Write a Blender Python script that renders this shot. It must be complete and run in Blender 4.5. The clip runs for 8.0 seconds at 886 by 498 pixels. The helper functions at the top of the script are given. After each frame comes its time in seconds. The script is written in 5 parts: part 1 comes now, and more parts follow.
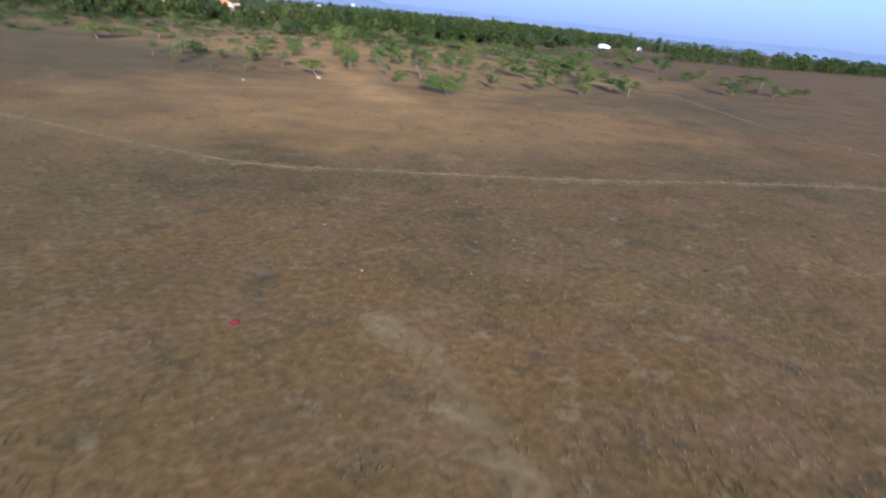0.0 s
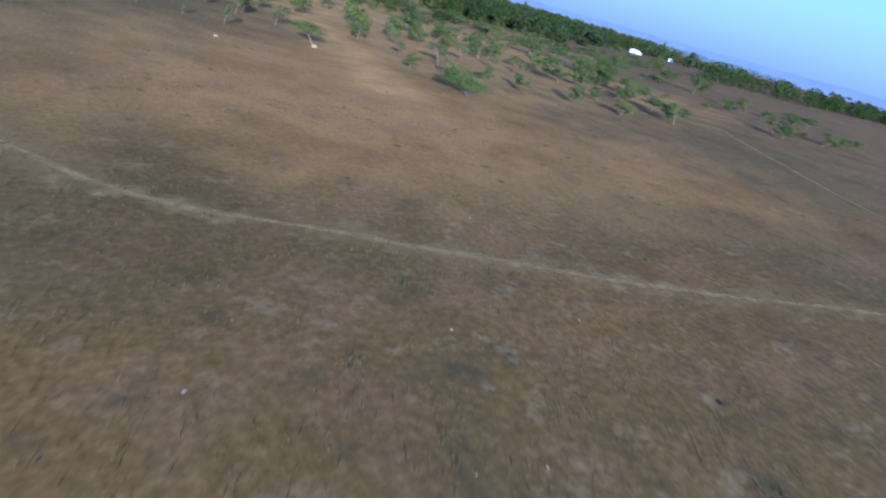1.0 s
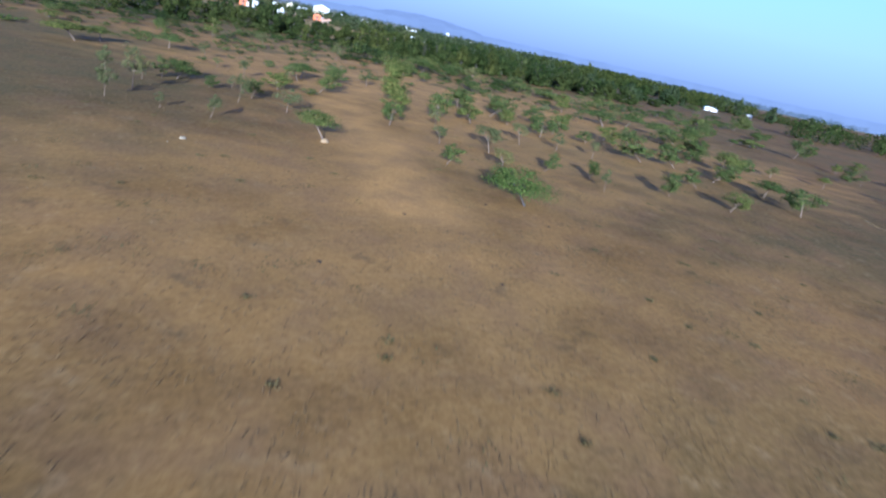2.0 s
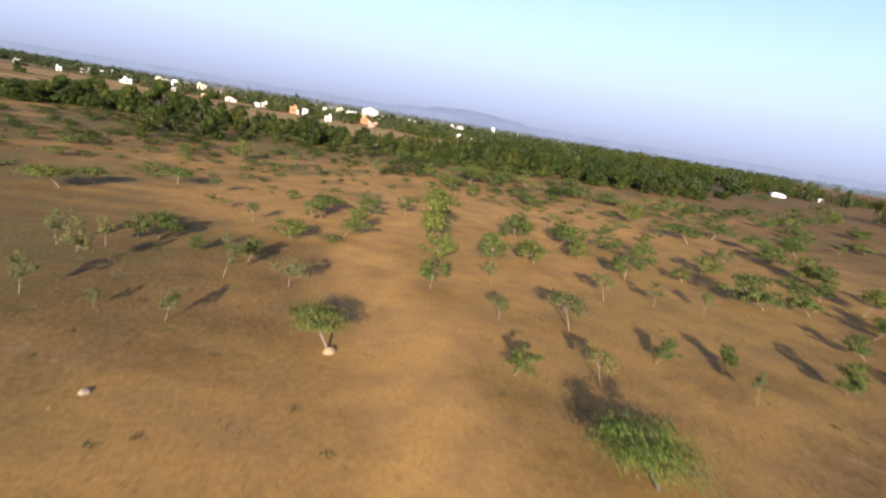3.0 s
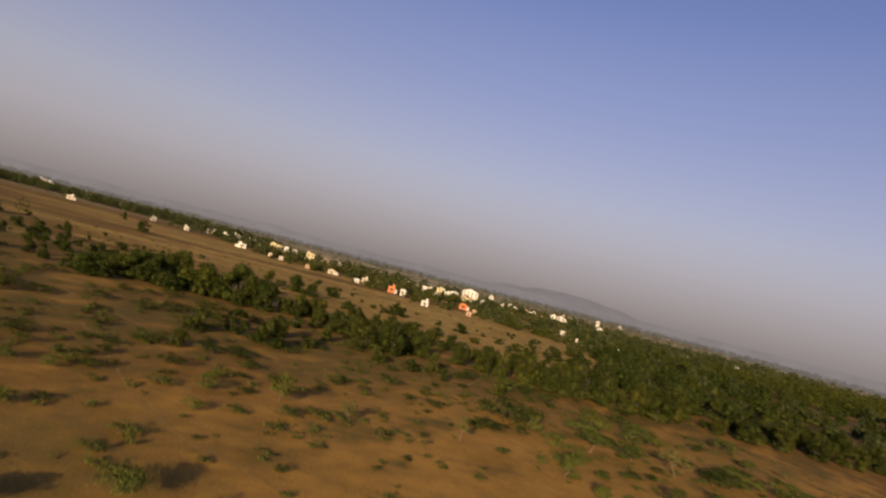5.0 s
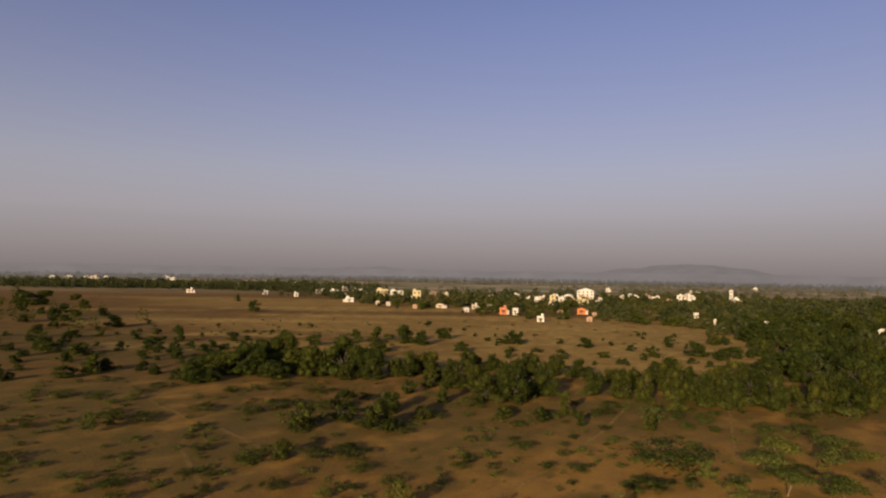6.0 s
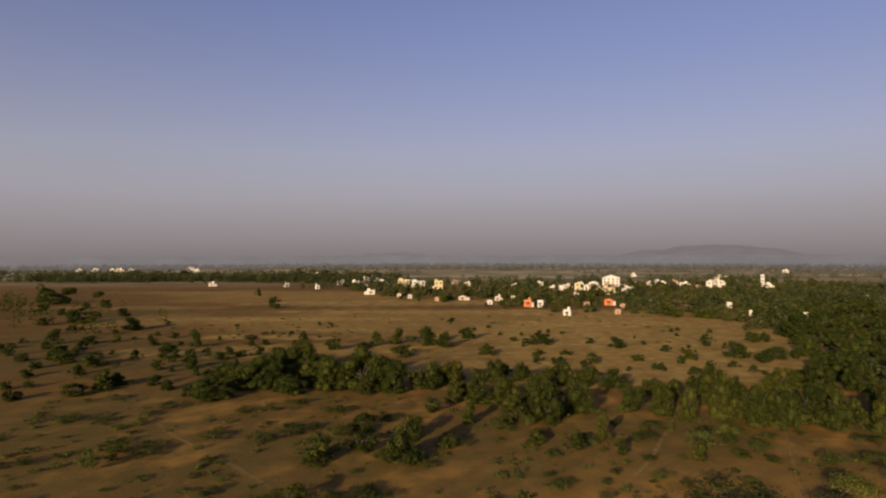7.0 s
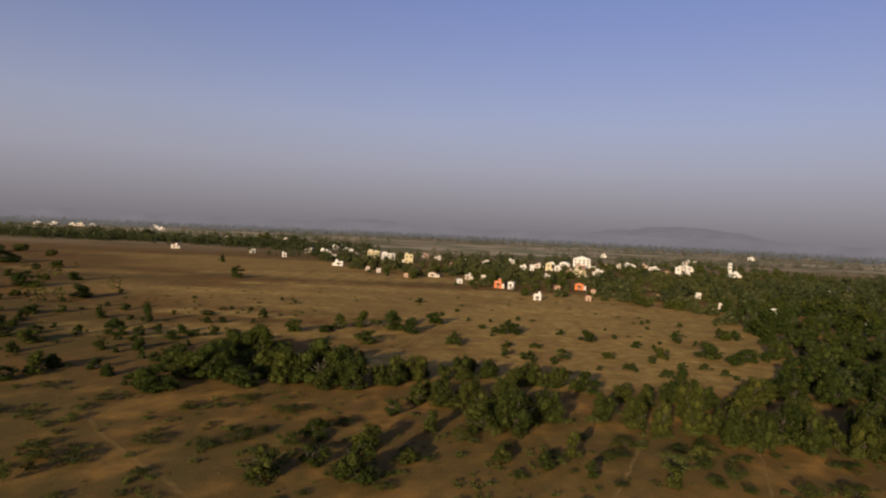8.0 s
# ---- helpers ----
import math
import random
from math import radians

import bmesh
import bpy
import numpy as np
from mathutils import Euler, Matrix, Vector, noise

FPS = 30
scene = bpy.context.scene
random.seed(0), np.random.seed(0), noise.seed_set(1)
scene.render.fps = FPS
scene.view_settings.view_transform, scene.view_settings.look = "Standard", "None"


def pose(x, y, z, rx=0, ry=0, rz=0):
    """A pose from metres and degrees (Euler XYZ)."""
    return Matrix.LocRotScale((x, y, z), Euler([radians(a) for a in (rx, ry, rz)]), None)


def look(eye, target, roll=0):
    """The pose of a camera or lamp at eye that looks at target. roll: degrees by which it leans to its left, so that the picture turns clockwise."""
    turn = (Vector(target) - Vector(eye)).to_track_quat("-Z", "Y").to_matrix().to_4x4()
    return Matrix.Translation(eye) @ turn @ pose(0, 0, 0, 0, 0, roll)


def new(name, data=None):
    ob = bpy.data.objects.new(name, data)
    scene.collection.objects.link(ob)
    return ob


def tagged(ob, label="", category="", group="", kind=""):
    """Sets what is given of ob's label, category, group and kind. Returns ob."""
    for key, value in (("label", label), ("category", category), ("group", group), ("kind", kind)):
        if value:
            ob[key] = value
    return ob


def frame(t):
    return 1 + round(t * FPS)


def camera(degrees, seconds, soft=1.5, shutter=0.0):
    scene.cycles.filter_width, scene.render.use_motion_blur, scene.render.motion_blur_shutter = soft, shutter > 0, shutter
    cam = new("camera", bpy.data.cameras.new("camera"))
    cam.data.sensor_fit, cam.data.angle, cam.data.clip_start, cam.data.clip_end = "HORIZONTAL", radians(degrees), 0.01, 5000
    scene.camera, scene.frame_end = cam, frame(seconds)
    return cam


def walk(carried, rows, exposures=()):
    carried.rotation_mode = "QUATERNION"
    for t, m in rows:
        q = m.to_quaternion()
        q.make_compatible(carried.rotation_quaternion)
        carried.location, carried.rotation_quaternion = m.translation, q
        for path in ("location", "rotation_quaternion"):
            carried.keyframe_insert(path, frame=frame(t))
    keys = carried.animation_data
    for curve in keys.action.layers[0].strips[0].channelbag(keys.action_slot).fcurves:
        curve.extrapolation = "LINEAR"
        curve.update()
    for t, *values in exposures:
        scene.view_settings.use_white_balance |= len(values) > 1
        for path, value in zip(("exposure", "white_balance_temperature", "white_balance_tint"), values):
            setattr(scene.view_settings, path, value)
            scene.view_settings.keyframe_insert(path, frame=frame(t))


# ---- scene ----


def heading(x, y, z, yaw, pitch, roll):
    """A camera pose from its place, its turn to the left of +y, its tilt up and its lean."""
    return Matrix.Translation((x, y, z)) @ pose(0, 0, 0, 0, 0, yaw) @ pose(0, 0, 0, 90 + pitch) @ pose(0, 0, 0, 0, 0, roll)


cam = camera(72.0, 8.0, soft=2.1, shutter=0.28)
walk(cam, [
    (0.0, heading(-33.65, -107.20, 8.15, -36.30, -20.76, 6.16)),
    (0.5, heading(-30.70, -101.98, 8.69, -39.53, -22.63, 14.48)),
    (1.0, heading(-26.53, -96.18, 8.53, -37.56, -22.77, 15.83)),
    (1.2, heading(-24.61, -93.44, 8.31, -35.47, -22.72, 15.15)),
    (2.3, heading(-14.78, -77.82, 9.91, -28.72, -16.68, 12.21)),
    (2.5, heading(-13.75, -74.72, 10.49, -28.30, -14.91, 12.20)),
    (3.0, heading(-10.55, -66.20, 11.96, -23.26, -11.92, 9.34)),
    (3.5, heading(-8.21, -58.91, 14.01, -22.44, -8.03, 11.59)),
    (4.0, heading(-6.39, -51.97, 16.40, -20.64, -4.19, 14.98)),
    (4.5, heading(-4.23, -44.50, 18.02, -15.12, -0.67, 13.97)),
    (5.0, heading(-3.60, -35.71, 19.86, -11.21, 2.17, 14.47)),
    (5.2, heading(-2.37, -31.60, 20.89, -6.15, 2.63, 9.31)),
    (6.3, heading(-0.92, -21.48, 26.74, -1.51, 1.75, 0.15)),
    (6.5, heading(-0.94, -19.44, 27.70, -0.71, 1.26, 0.03)),
    (7.0, heading(-1.14, -14.75, 30.07, 0.36, 0.55, -0.09)),
    (7.5, heading(-0.72, -9.86, 32.28, -0.18, -1.35, 2.52)),
    (8.0, heading(-0.80, -5.92, 34.55, -2.34, -2.31, 2.79)),
], exposures=[(0.0, 1.20, 3990, 8), (0.5, 1.14, 3650, 6), (1.2, 1.09, 3570, 7), (2.5, 1.16, 4230, 8), (3.0, 1.28, 4990, 9), (3.5, 1.02, 5650, 10), (4.0, 0.67, 6100, 11), (4.5, 0.41, 6450, 11), (5.2, 0.07, 7100, 10), (6.5, -0.02, 7050, 10), (8.0, -0.06, 6250, 10)])

# ---- world and sun ----
SUN_ELEVATION, SUN_BEARING = 13.5, 205.0  # degrees above the ground; degrees clockwise from +y

world = bpy.data.worlds.new("world")
scene.world = world
world.use_nodes = True
wn, wl = world.node_tree.nodes, world.node_tree.links
wn.clear()
w_out, w_bg = wn.new("ShaderNodeOutputWorld"), wn.new("ShaderNodeBackground")
sky = wn.new("ShaderNodeTexSky")
sky.sky_type, sky.sun_disc = "NISHITA", False
sky.sun_elevation, sky.sun_rotation = radians(SUN_ELEVATION), radians(SUN_BEARING)
sky.air_density, sky.dust_density, sky.ozone_density, sky.altitude = 1.0, 1.5, 3.0, 500
w_co, w_sep = wn.new("ShaderNodeTexCoord"), wn.new("ShaderNodeSeparateXYZ")
w_ramp, w_haze, w_mix, w_tone = wn.new("ShaderNodeValToRGB"), wn.new("ShaderNodeValToRGB"), wn.new("ShaderNodeMix"), wn.new("ShaderNodeMix")
w_mix.data_type = w_tone.data_type = "RGBA"


def stops(node, rows):
    """Fill a colour ramp from rows of position and colour."""
    e = node.color_ramp.elements
    e[0].position, e[1].position = rows[0][0], rows[-1][0]
    for row in rows[1:-1]:
        e.new(row[0])
    for el, row in zip(e, rows):
        el.color = (*row[1], 1)


# how thick the smog is, and its colour, by height over the horizon: dense brown air below, lit air above
stops(w_ramp, [(0.0, (0.97, 0.97, 0.97)), (0.08, (0.90, 0.90, 0.90)), (0.18, (0.58, 0.58, 0.58)), (0.45, (0.0, 0.0, 0.0))])
stops(w_haze, [(0.0, (0.59, 0.535, 0.568)), (0.035, (0.74, 0.68, 0.735)), (0.09, (0.94, 0.88, 0.98)), (0.16, (1.0, 0.97, 1.04)), (0.3, (0.82, 0.80, 0.97))])
wl.new(w_co.outputs["Generated"], w_sep.inputs[0])
wl.new(w_sep.outputs["Z"], w_ramp.inputs["Fac"])
wl.new(w_sep.outputs["Z"], w_haze.inputs["Fac"])
wl.new(w_ramp.outputs["Color"], w_mix.inputs["Factor"])
w_tone.blend_type = "MULTIPLY"  # smoke lends the clear sky a violet cast
w_tone.inputs["Factor"].default_value, w_tone.inputs["B"].default_value = 1.0, (1.27, 0.94, 1.14, 1)
wl.new(sky.outputs["Color"], w_tone.inputs["A"])
wl.new(w_tone.outputs["Result"], w_mix.inputs["A"])
w_lit = wn.new("ShaderNodeMix")
w_lit.data_type, w_lit.blend_type = "RGBA", "MULTIPLY"
w_lit.inputs["Factor"].default_value, w_lit.inputs["B"].default_value = 1.0, (3.25, 3.25, 3.25, 1)  # on the sky's own scale
w_lit.clamp_result = False
wl.new(w_haze.outputs["Color"], w_lit.inputs["A"])
wl.new(w_lit.outputs["Result"], w_mix.inputs["B"])
wl.new(w_mix.outputs["Result"], w_bg.inputs["Color"])
w_bg.inputs["Strength"].default_value = 0.116
wl.new(w_bg.outputs[0], w_out.inputs["Surface"])

sun = new("sun", bpy.data.lights.new("sun", "SUN"))
sun.data.energy, sun.data.angle, sun.data.color = 5.0, radians(0.6), (1.0, 0.80, 0.56)
se, sb = radians(SUN_ELEVATION), radians(SUN_BEARING)
sun.matrix_world = look((0, 0, 80), (-80 * math.cos(se) * math.sin(sb), -80 * math.cos(se) * math.cos(sb), 80 - 80 * math.sin(se)))


# ---- materials ----
def material(name, rough=0.9, spec=0.15):
    m = bpy.data.materials.new(name)
    m.use_nodes = True
    bsdf = m.node_tree.nodes["Principled BSDF"]
    bsdf.inputs["Roughness"].default_value = rough
    bsdf.inputs["Specular IOR Level"].default_value = spec
    return m, m.node_tree.nodes, m.node_tree.links, bsdf


def noise_tex(n, l, scale, detail=3.0, rough=0.55, space="Object"):
    co, tex = n.new("ShaderNodeTexCoord"), n.new("ShaderNodeTexNoise")
    tex.inputs["Scale"].default_value, tex.inputs["Detail"].default_value, tex.inputs["Roughness"].default_value = scale, detail, rough
    l.new(co.outputs[space], tex.inputs["Vector"])
    return tex.outputs["Fac"]


def ramp(n, l, fac, *stops):
    r = n.new("ShaderNodeValToRGB")
    e = r.color_ramp.elements
    e[0].position, e[1].position = stops[0][0], stops[-1][0]
    for s in stops[1:-1]:
        e.new(s[0])
    for el, s in zip(e, stops):
        c = s[1] if isinstance(s[1], tuple) else (s[1],) * 3
        el.color = (*c, 1)
    l.new(fac, r.inputs["Fac"])
    return r.outputs["Color"]


def mixed(n, l, fac, a, b, mode="MIX"):
    m = n.new("ShaderNodeMix")
    m.data_type, m.blend_type = "RGBA", mode
    for key, v in (("Factor", fac), ("A", a), ("B", b)):
        if isinstance(v, (int, float)):
            m.inputs[key].default_value = v if key == "Factor" else (v, v, v, 1)
        elif isinstance(v, tuple):
            m.inputs[key].default_value = (*v, 1)
        else:
            l.new(v, m.inputs[key])
    return m.outputs["Result"]


def attribute(n, name):
    a = n.new("ShaderNodeAttribute")
    a.attribute_name = name
    return a.outputs["Fac"]


def bumped(n, l, bsdf, height, strength=0.4, distance=0.1):
    b = n.new("ShaderNodeBump")
    b.inputs["Strength"].default_value, b.inputs["Distance"].default_value = strength, distance
    l.new(height, b.inputs["Height"])
    l.new(b.outputs[0], bsdf.inputs["Normal"])


def ground_material():
    m, n, l, bsdf = material("dry_grassland", 0.95, 0.05)
    broad = noise_tex(n, l, 0.045, 4)
    patch = noise_tex(n, l, 0.32, 5, 0.6)
    fine = noise_tex(n, l, 3.2, 6, 0.7)
    col = ramp(n, l, fine, (0.25, (0.106, 0.055, 0.012)), (0.5, (0.196, 0.103, 0.022)), (0.75, (0.292, 0.164, 0.040)))
    olive = ramp(n, l, fine, (0.25, (0.070, 0.053, 0.014)), (0.5, (0.132, 0.092, 0.024)), (0.75, (0.205, 0.142, 0.042)))
    red = ramp(n, l, fine, (0.25, (0.128, 0.066, 0.021)), (0.5, (0.215, 0.114, 0.034)), (0.75, (0.30, 0.168, 0.053)))
    col = mixed(n, l, ramp(n, l, broad, (0.40, 0.0), (0.60, 0.62)), col, olive)
    col = mixed(n, l, ramp(n, l, patch, (0.46, 0.0), (0.66, 0.85)), col, red)
    tuft = noise_tex(n, l, 0.55, 5, 0.68)
    col = mixed(n, l, ramp(n, l, tuft, (0.54, 0.0), (0.70, 0.75)), col, (0.078, 0.058, 0.020))
    pale = noise_tex(n, l, 0.8, 4, 0.6)
    col = mixed(n, l, ramp(n, l, pale, (0.58, 0.0), (0.74, 0.6)), col, (0.33, 0.22, 0.085))
    sand = ramp(n, l, fine, (0.25, (0.365, 0.184, 0.038)), (0.55, (0.485, 0.257, 0.053)), (0.8, (0.57, 0.322, 0.076)))
    sand = mixed(n, l, ramp(n, l, patch, (0.42, 0.0), (0.65, 0.6)), sand, (0.27, 0.150, 0.044))
    spot = noise_tex(n, l, 0.42, 4, 0.7)
    sand = mixed(n, l, ramp(n, l, spot, (0.60, 0.0), (0.72, 0.7)), sand, (0.15, 0.095, 0.034))
    col = mixed(n, l, attribute(n, "bare"), col, sand)
    grit = noise_tex(n, l, 7.5, 5, 0.75)
    col = mixed(n, l, 0.8, col, ramp(n, l, grit, (0.34, (0.80, 0.79, 0.78)), (0.5, (1.0, 1.0, 1.0)), (0.66, (1.18, 1.17, 1.15))), "MULTIPLY")
    blotch = noise_tex(n, l, 0.11, 4, 0.62)  # trampled, weedy and bleached turf, some metres across
    col = mixed(n, l, 0.9, col, ramp(n, l, blotch, (0.34, (0.74, 0.73, 0.68)), (0.47, (0.96, 0.96, 0.95)), (0.60, (1.06, 1.05, 1.03)), (0.72, (1.24, 1.21, 1.15))), "MULTIPLY")
    green = ramp(n, l, fine, (0.3, (0.088, 0.066, 0.016)), (0.7, (0.170, 0.124, 0.034)))
    # weeds, and round the village an olive darkening painted as tree shade
    weed = n.new("ShaderNodeMath")
    weed.operation = "MULTIPLY"
    l.new(attribute(n, "green"), weed.inputs[0])
    l.new(ramp(n, l, noise_tex(n, l, 0.28, 5, 0.65), (0.34, 0.45), (0.66, 1.15)), weed.inputs[1])
    col = mixed(n, l, weed.outputs[0], col, green)
    straw = ramp(n, l, fine, (0.3, (0.42, 0.262, 0.060)), (0.7, (0.61, 0.405, 0.108)))
    co, stretch, comb = n.new("ShaderNodeTexCoord"), n.new("ShaderNodeMapping"), n.new("ShaderNodeTexNoise")
    stretch.inputs["Scale"].default_value = (0.8, 1.0, 1.0)
    comb.inputs["Scale"].default_value, comb.inputs["Detail"].default_value, comb.inputs["Roughness"].default_value = 0.35, 6, 0.72
    l.new(co.outputs["Object"], stretch.inputs["Vector"])
    l.new(stretch.outputs["Vector"], comb.inputs["Vector"])
    straw = mixed(n, l, ramp(n, l, comb.outputs["Fac"], (0.45, 0.0), (0.62, 0.7)), straw, (0.24, 0.145, 0.036))
    straw = mixed(n, l, ramp(n, l, comb.outputs["Fac"], (0.32, 0.8), (0.44, 0.0)), straw, (0.70, 0.50, 0.17))
    col = mixed(n, l, attribute(n, "straw"), col, straw)
    # tan and green far fields, brightened in the colour to imitate distance haze
    hazed_fields = ramp(n, l, noise_tex(n, l, 0.011, 3, 0.5), (0.38, (0.17, 0.18, 0.075)), (0.47, (0.29, 0.25, 0.125)), (0.55, (0.43, 0.335, 0.18)), (0.66, (0.52, 0.41, 0.23)))
    col = mixed(n, l, attribute(n, "hazed_fields"), col, hazed_fields)
    l.new(col, bsdf.inputs["Base Color"])
    bumped(n, l, bsdf, fine, 0.25, 0.05)
    return m


def path_material():
    m, n, l, bsdf = material("trodden_dust", 0.95, 0.05)
    fine = noise_tex(n, l, 2.4, 5, 0.65)
    l.new(ramp(n, l, fine, (0.3, (0.32, 0.190, 0.052)), (0.7, (0.50, 0.325, 0.100))), bsdf.inputs["Base Color"])
    clear, mix, out = n.new("ShaderNodeBsdfTransparent"), n.new("ShaderNodeMixShader"), n["Material Output"]
    worn = noise_tex(n, l, 0.8, 5, 0.7)
    add = n.new("ShaderNodeMath")
    add.operation = "ADD"
    l.new(worn, add.inputs[0])
    l.new(attribute(n, "worn"), add.inputs[1])
    l.new(ramp(n, l, add.outputs[0], (0.55, 0.0), (1.25, 0.6)), mix.inputs["Fac"])
    l.new(clear.outputs[0], mix.inputs[1])
    l.new(bsdf.outputs[0], mix.inputs[2])
    l.new(mix.outputs[0], out.inputs["Surface"])
    return m


def leaf_material(name, dark, light, dry):
    m, n, l, bsdf = material(name, 0.85, 0.06)
    geo, info = n.new("ShaderNodeNewGeometry"), n.new("ShaderNodeObjectInfo")
    col = ramp(n, l, geo.outputs["Random Per Island"], (0.0, dark), (0.6, light), (1.0, dry))
    hue = ramp(n, l, info.outputs["Random"], (0.0, (0.66, 0.72, 0.62)), (0.5, (1.0, 1.0, 1.0)), (1.0, (1.32, 1.16, 0.95)))
    col = mixed(n, l, 1.0, col, hue, "MULTIPLY")
    l.new(col, bsdf.inputs["Base Color"])
    trans, mix, out = n.new("ShaderNodeBsdfTranslucent"), n.new("ShaderNodeMixShader"), n["Material Output"]
    l.new(col, trans.inputs["Color"])
    mix.inputs["Fac"].default_value = 0.12
    l.new(bsdf.outputs[0], mix.inputs[1])
    l.new(trans.outputs[0], mix.inputs[2])
    l.new(mix.outputs[0], out.inputs["Surface"])
    return m


def grained(name, a, b, scale, rough=0.9, bump=0.3, spec=0.15):
    m, n, l, bsdf = material(name, rough, spec)
    f = noise_tex(n, l, scale, 5, 0.6)
    big = noise_tex(n, l, scale * 0.12, 3, 0.5)
    col = mixed(n, l, ramp(n, l, big, (0.4, 0.0), (0.65, 0.35)), ramp(n, l, f, (0.3, a), (0.7, b)), tuple(v * 0.72 for v in a))
    l.new(col, bsdf.inputs["Base Color"])
    if bump:
        bumped(n, l, bsdf, f, bump, 0.03)
    return m


def haze_glow_material(name, colour, strength):
    """Hills and far woods as a plain backdrop: kilometres of smog are painted into a glowing colour."""
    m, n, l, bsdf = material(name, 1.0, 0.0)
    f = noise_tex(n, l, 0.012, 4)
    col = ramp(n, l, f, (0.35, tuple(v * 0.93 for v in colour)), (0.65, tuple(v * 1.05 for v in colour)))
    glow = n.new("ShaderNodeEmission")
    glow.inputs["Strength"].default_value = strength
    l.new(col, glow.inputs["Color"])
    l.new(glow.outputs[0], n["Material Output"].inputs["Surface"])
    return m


M_GROUND, M_PATH = ground_material(), path_material()
M_LEAF = leaf_material("acacia_leaves", (0.038, 0.051, 0.010), (0.084, 0.100, 0.020), (0.145, 0.138, 0.034))
M_LEAF_BRIGHT = leaf_material("fresh_leaves", (0.058, 0.080, 0.012), (0.134, 0.156, 0.025), (0.215, 0.212, 0.046))
M_LEAF_DARK = leaf_material("woodland_leaves", (0.020, 0.028, 0.005), (0.046, 0.058, 0.010), (0.075, 0.084, 0.017))
M_LEAF_BELT = leaf_material("planted_belt_leaves", (0.018, 0.024, 0.005), (0.046, 0.055, 0.010), (0.082, 0.085, 0.017))
# leaf colour lightened and greyed to imitate haze on village and far trees
M_LEAF_HAZED = leaf_material("haze_paled_leaves", (0.030, 0.038, 0.012), (0.064, 0.074, 0.024), (0.105, 0.104, 0.040))
M_WEED = leaf_material("dry_weeds", (0.078, 0.066, 0.022), (0.112, 0.094, 0.032), (0.155, 0.120, 0.046))
# pale grey-green that paints haze onto the leaves of distant tree lines
M_LEAF_FAR = leaf_material("haze_coloured_leaves", (0.085, 0.085, 0.055), (0.125, 0.122, 0.085), (0.16, 0.15, 0.11))
M_LEAF_DRY = leaf_material("sparse_dry_leaves", (0.058, 0.066, 0.018), (0.115, 0.112, 0.034), (0.18, 0.145, 0.055))
M_BARK = grained("pale_bark", (0.15, 0.100, 0.058), (0.29, 0.205, 0.125), 6.0)
M_BARK_DARK = grained("grey_bark", (0.07, 0.055, 0.04), (0.15, 0.12, 0.09), 5.0)
M_GRASS = leaf_material("dry_grass_blades", (0.125, 0.075, 0.027), (0.175, 0.108, 0.042), (0.225, 0.145, 0.062))
M_WHITE = grained("whitewashed_plaster", (0.72, 0.66, 0.53), (0.86, 0.81, 0.68), 0.8, 0.85, 0.1)
M_YELLOW = grained("pale_yellow_plaster", (0.62, 0.50, 0.24), (0.78, 0.66, 0.38), 0.8, 0.85, 0.1)
M_CREAM = grained("cream_plaster", (0.58, 0.48, 0.36), (0.74, 0.64, 0.50), 0.8, 0.85, 0.1)
M_ORANGE = grained("orange_plaster", (0.62, 0.17, 0.05), (0.78, 0.26, 0.09), 0.8, 0.85, 0.1)
M_TAN = grained("tan_brick_plaster", (0.44, 0.27, 0.16), (0.58, 0.38, 0.24), 0.8, 0.9, 0.1)
M_TILE = grained("weathered_roof_tiles", (0.22, 0.09, 0.05), (0.36, 0.17, 0.10), 1.5, 0.9, 0.3)
M_SHEET = grained("pale_roof_sheet", (0.50, 0.49, 0.46), (0.68, 0.66, 0.62), 0.6, 0.55, 0.1, 0.4)
M_SLAB = grained("concrete_slab", (0.34, 0.32, 0.29), (0.50, 0.47, 0.43), 1.0, 0.9, 0.2)
M_THATCH = grained("old_thatch", (0.10, 0.075, 0.045), (0.22, 0.17, 0.11), 5.0, 0.95, 0.5)
M_SHUTTER = grained("dark_wood_shutter", (0.05, 0.035, 0.025), (0.10, 0.075, 0.05), 4.0)
M_DOOR = grained("faded_door_paint", (0.17, 0.14, 0.11), (0.30, 0.24, 0.18), 3.0)
M_STONE = grained("pale_stone", (0.27, 0.205, 0.105), (0.42, 0.33, 0.185), 6.0, 0.9, 0.5)
M_SOIL = grained("pale_soil", (0.32, 0.205, 0.085), (0.46, 0.315, 0.145), 5.0, 0.95, 0.5)
M_DUNG = grained("dried_dung", (0.030, 0.020, 0.012), (0.060, 0.042, 0.026), 14.0, 0.95, 0.5)
M_RED = grained("red_plastic_film", (0.20, 0.008, 0.008), (0.34, 0.018, 0.015), 9.0, 0.45, 0.3, 0.4)
M_GLASS, _n, _l, _b = material("window_glass", 0.12, 0.5)
_b.inputs["Base Color"].default_value = (0.018, 0.022, 0.026, 1)
# self-lit colours graded towards the horizon sky, in place of haze
M_HILL = haze_glow_material("haze_glow_hill", (0.200, 0.182, 0.194), 1.0)
M_FAR_NEAR = haze_glow_material("smog_glow_woods", (0.128, 0.118, 0.108), 1.0)
M_FAR_MID = haze_glow_material("smog_glow_far_woods", (0.165, 0.150, 0.148), 1.0)
# horizon haze as a glow, for the ring round the plain
M_FAR = haze_glow_material("haze_ring_glow", (0.214, 0.195, 0.206), 1.0)


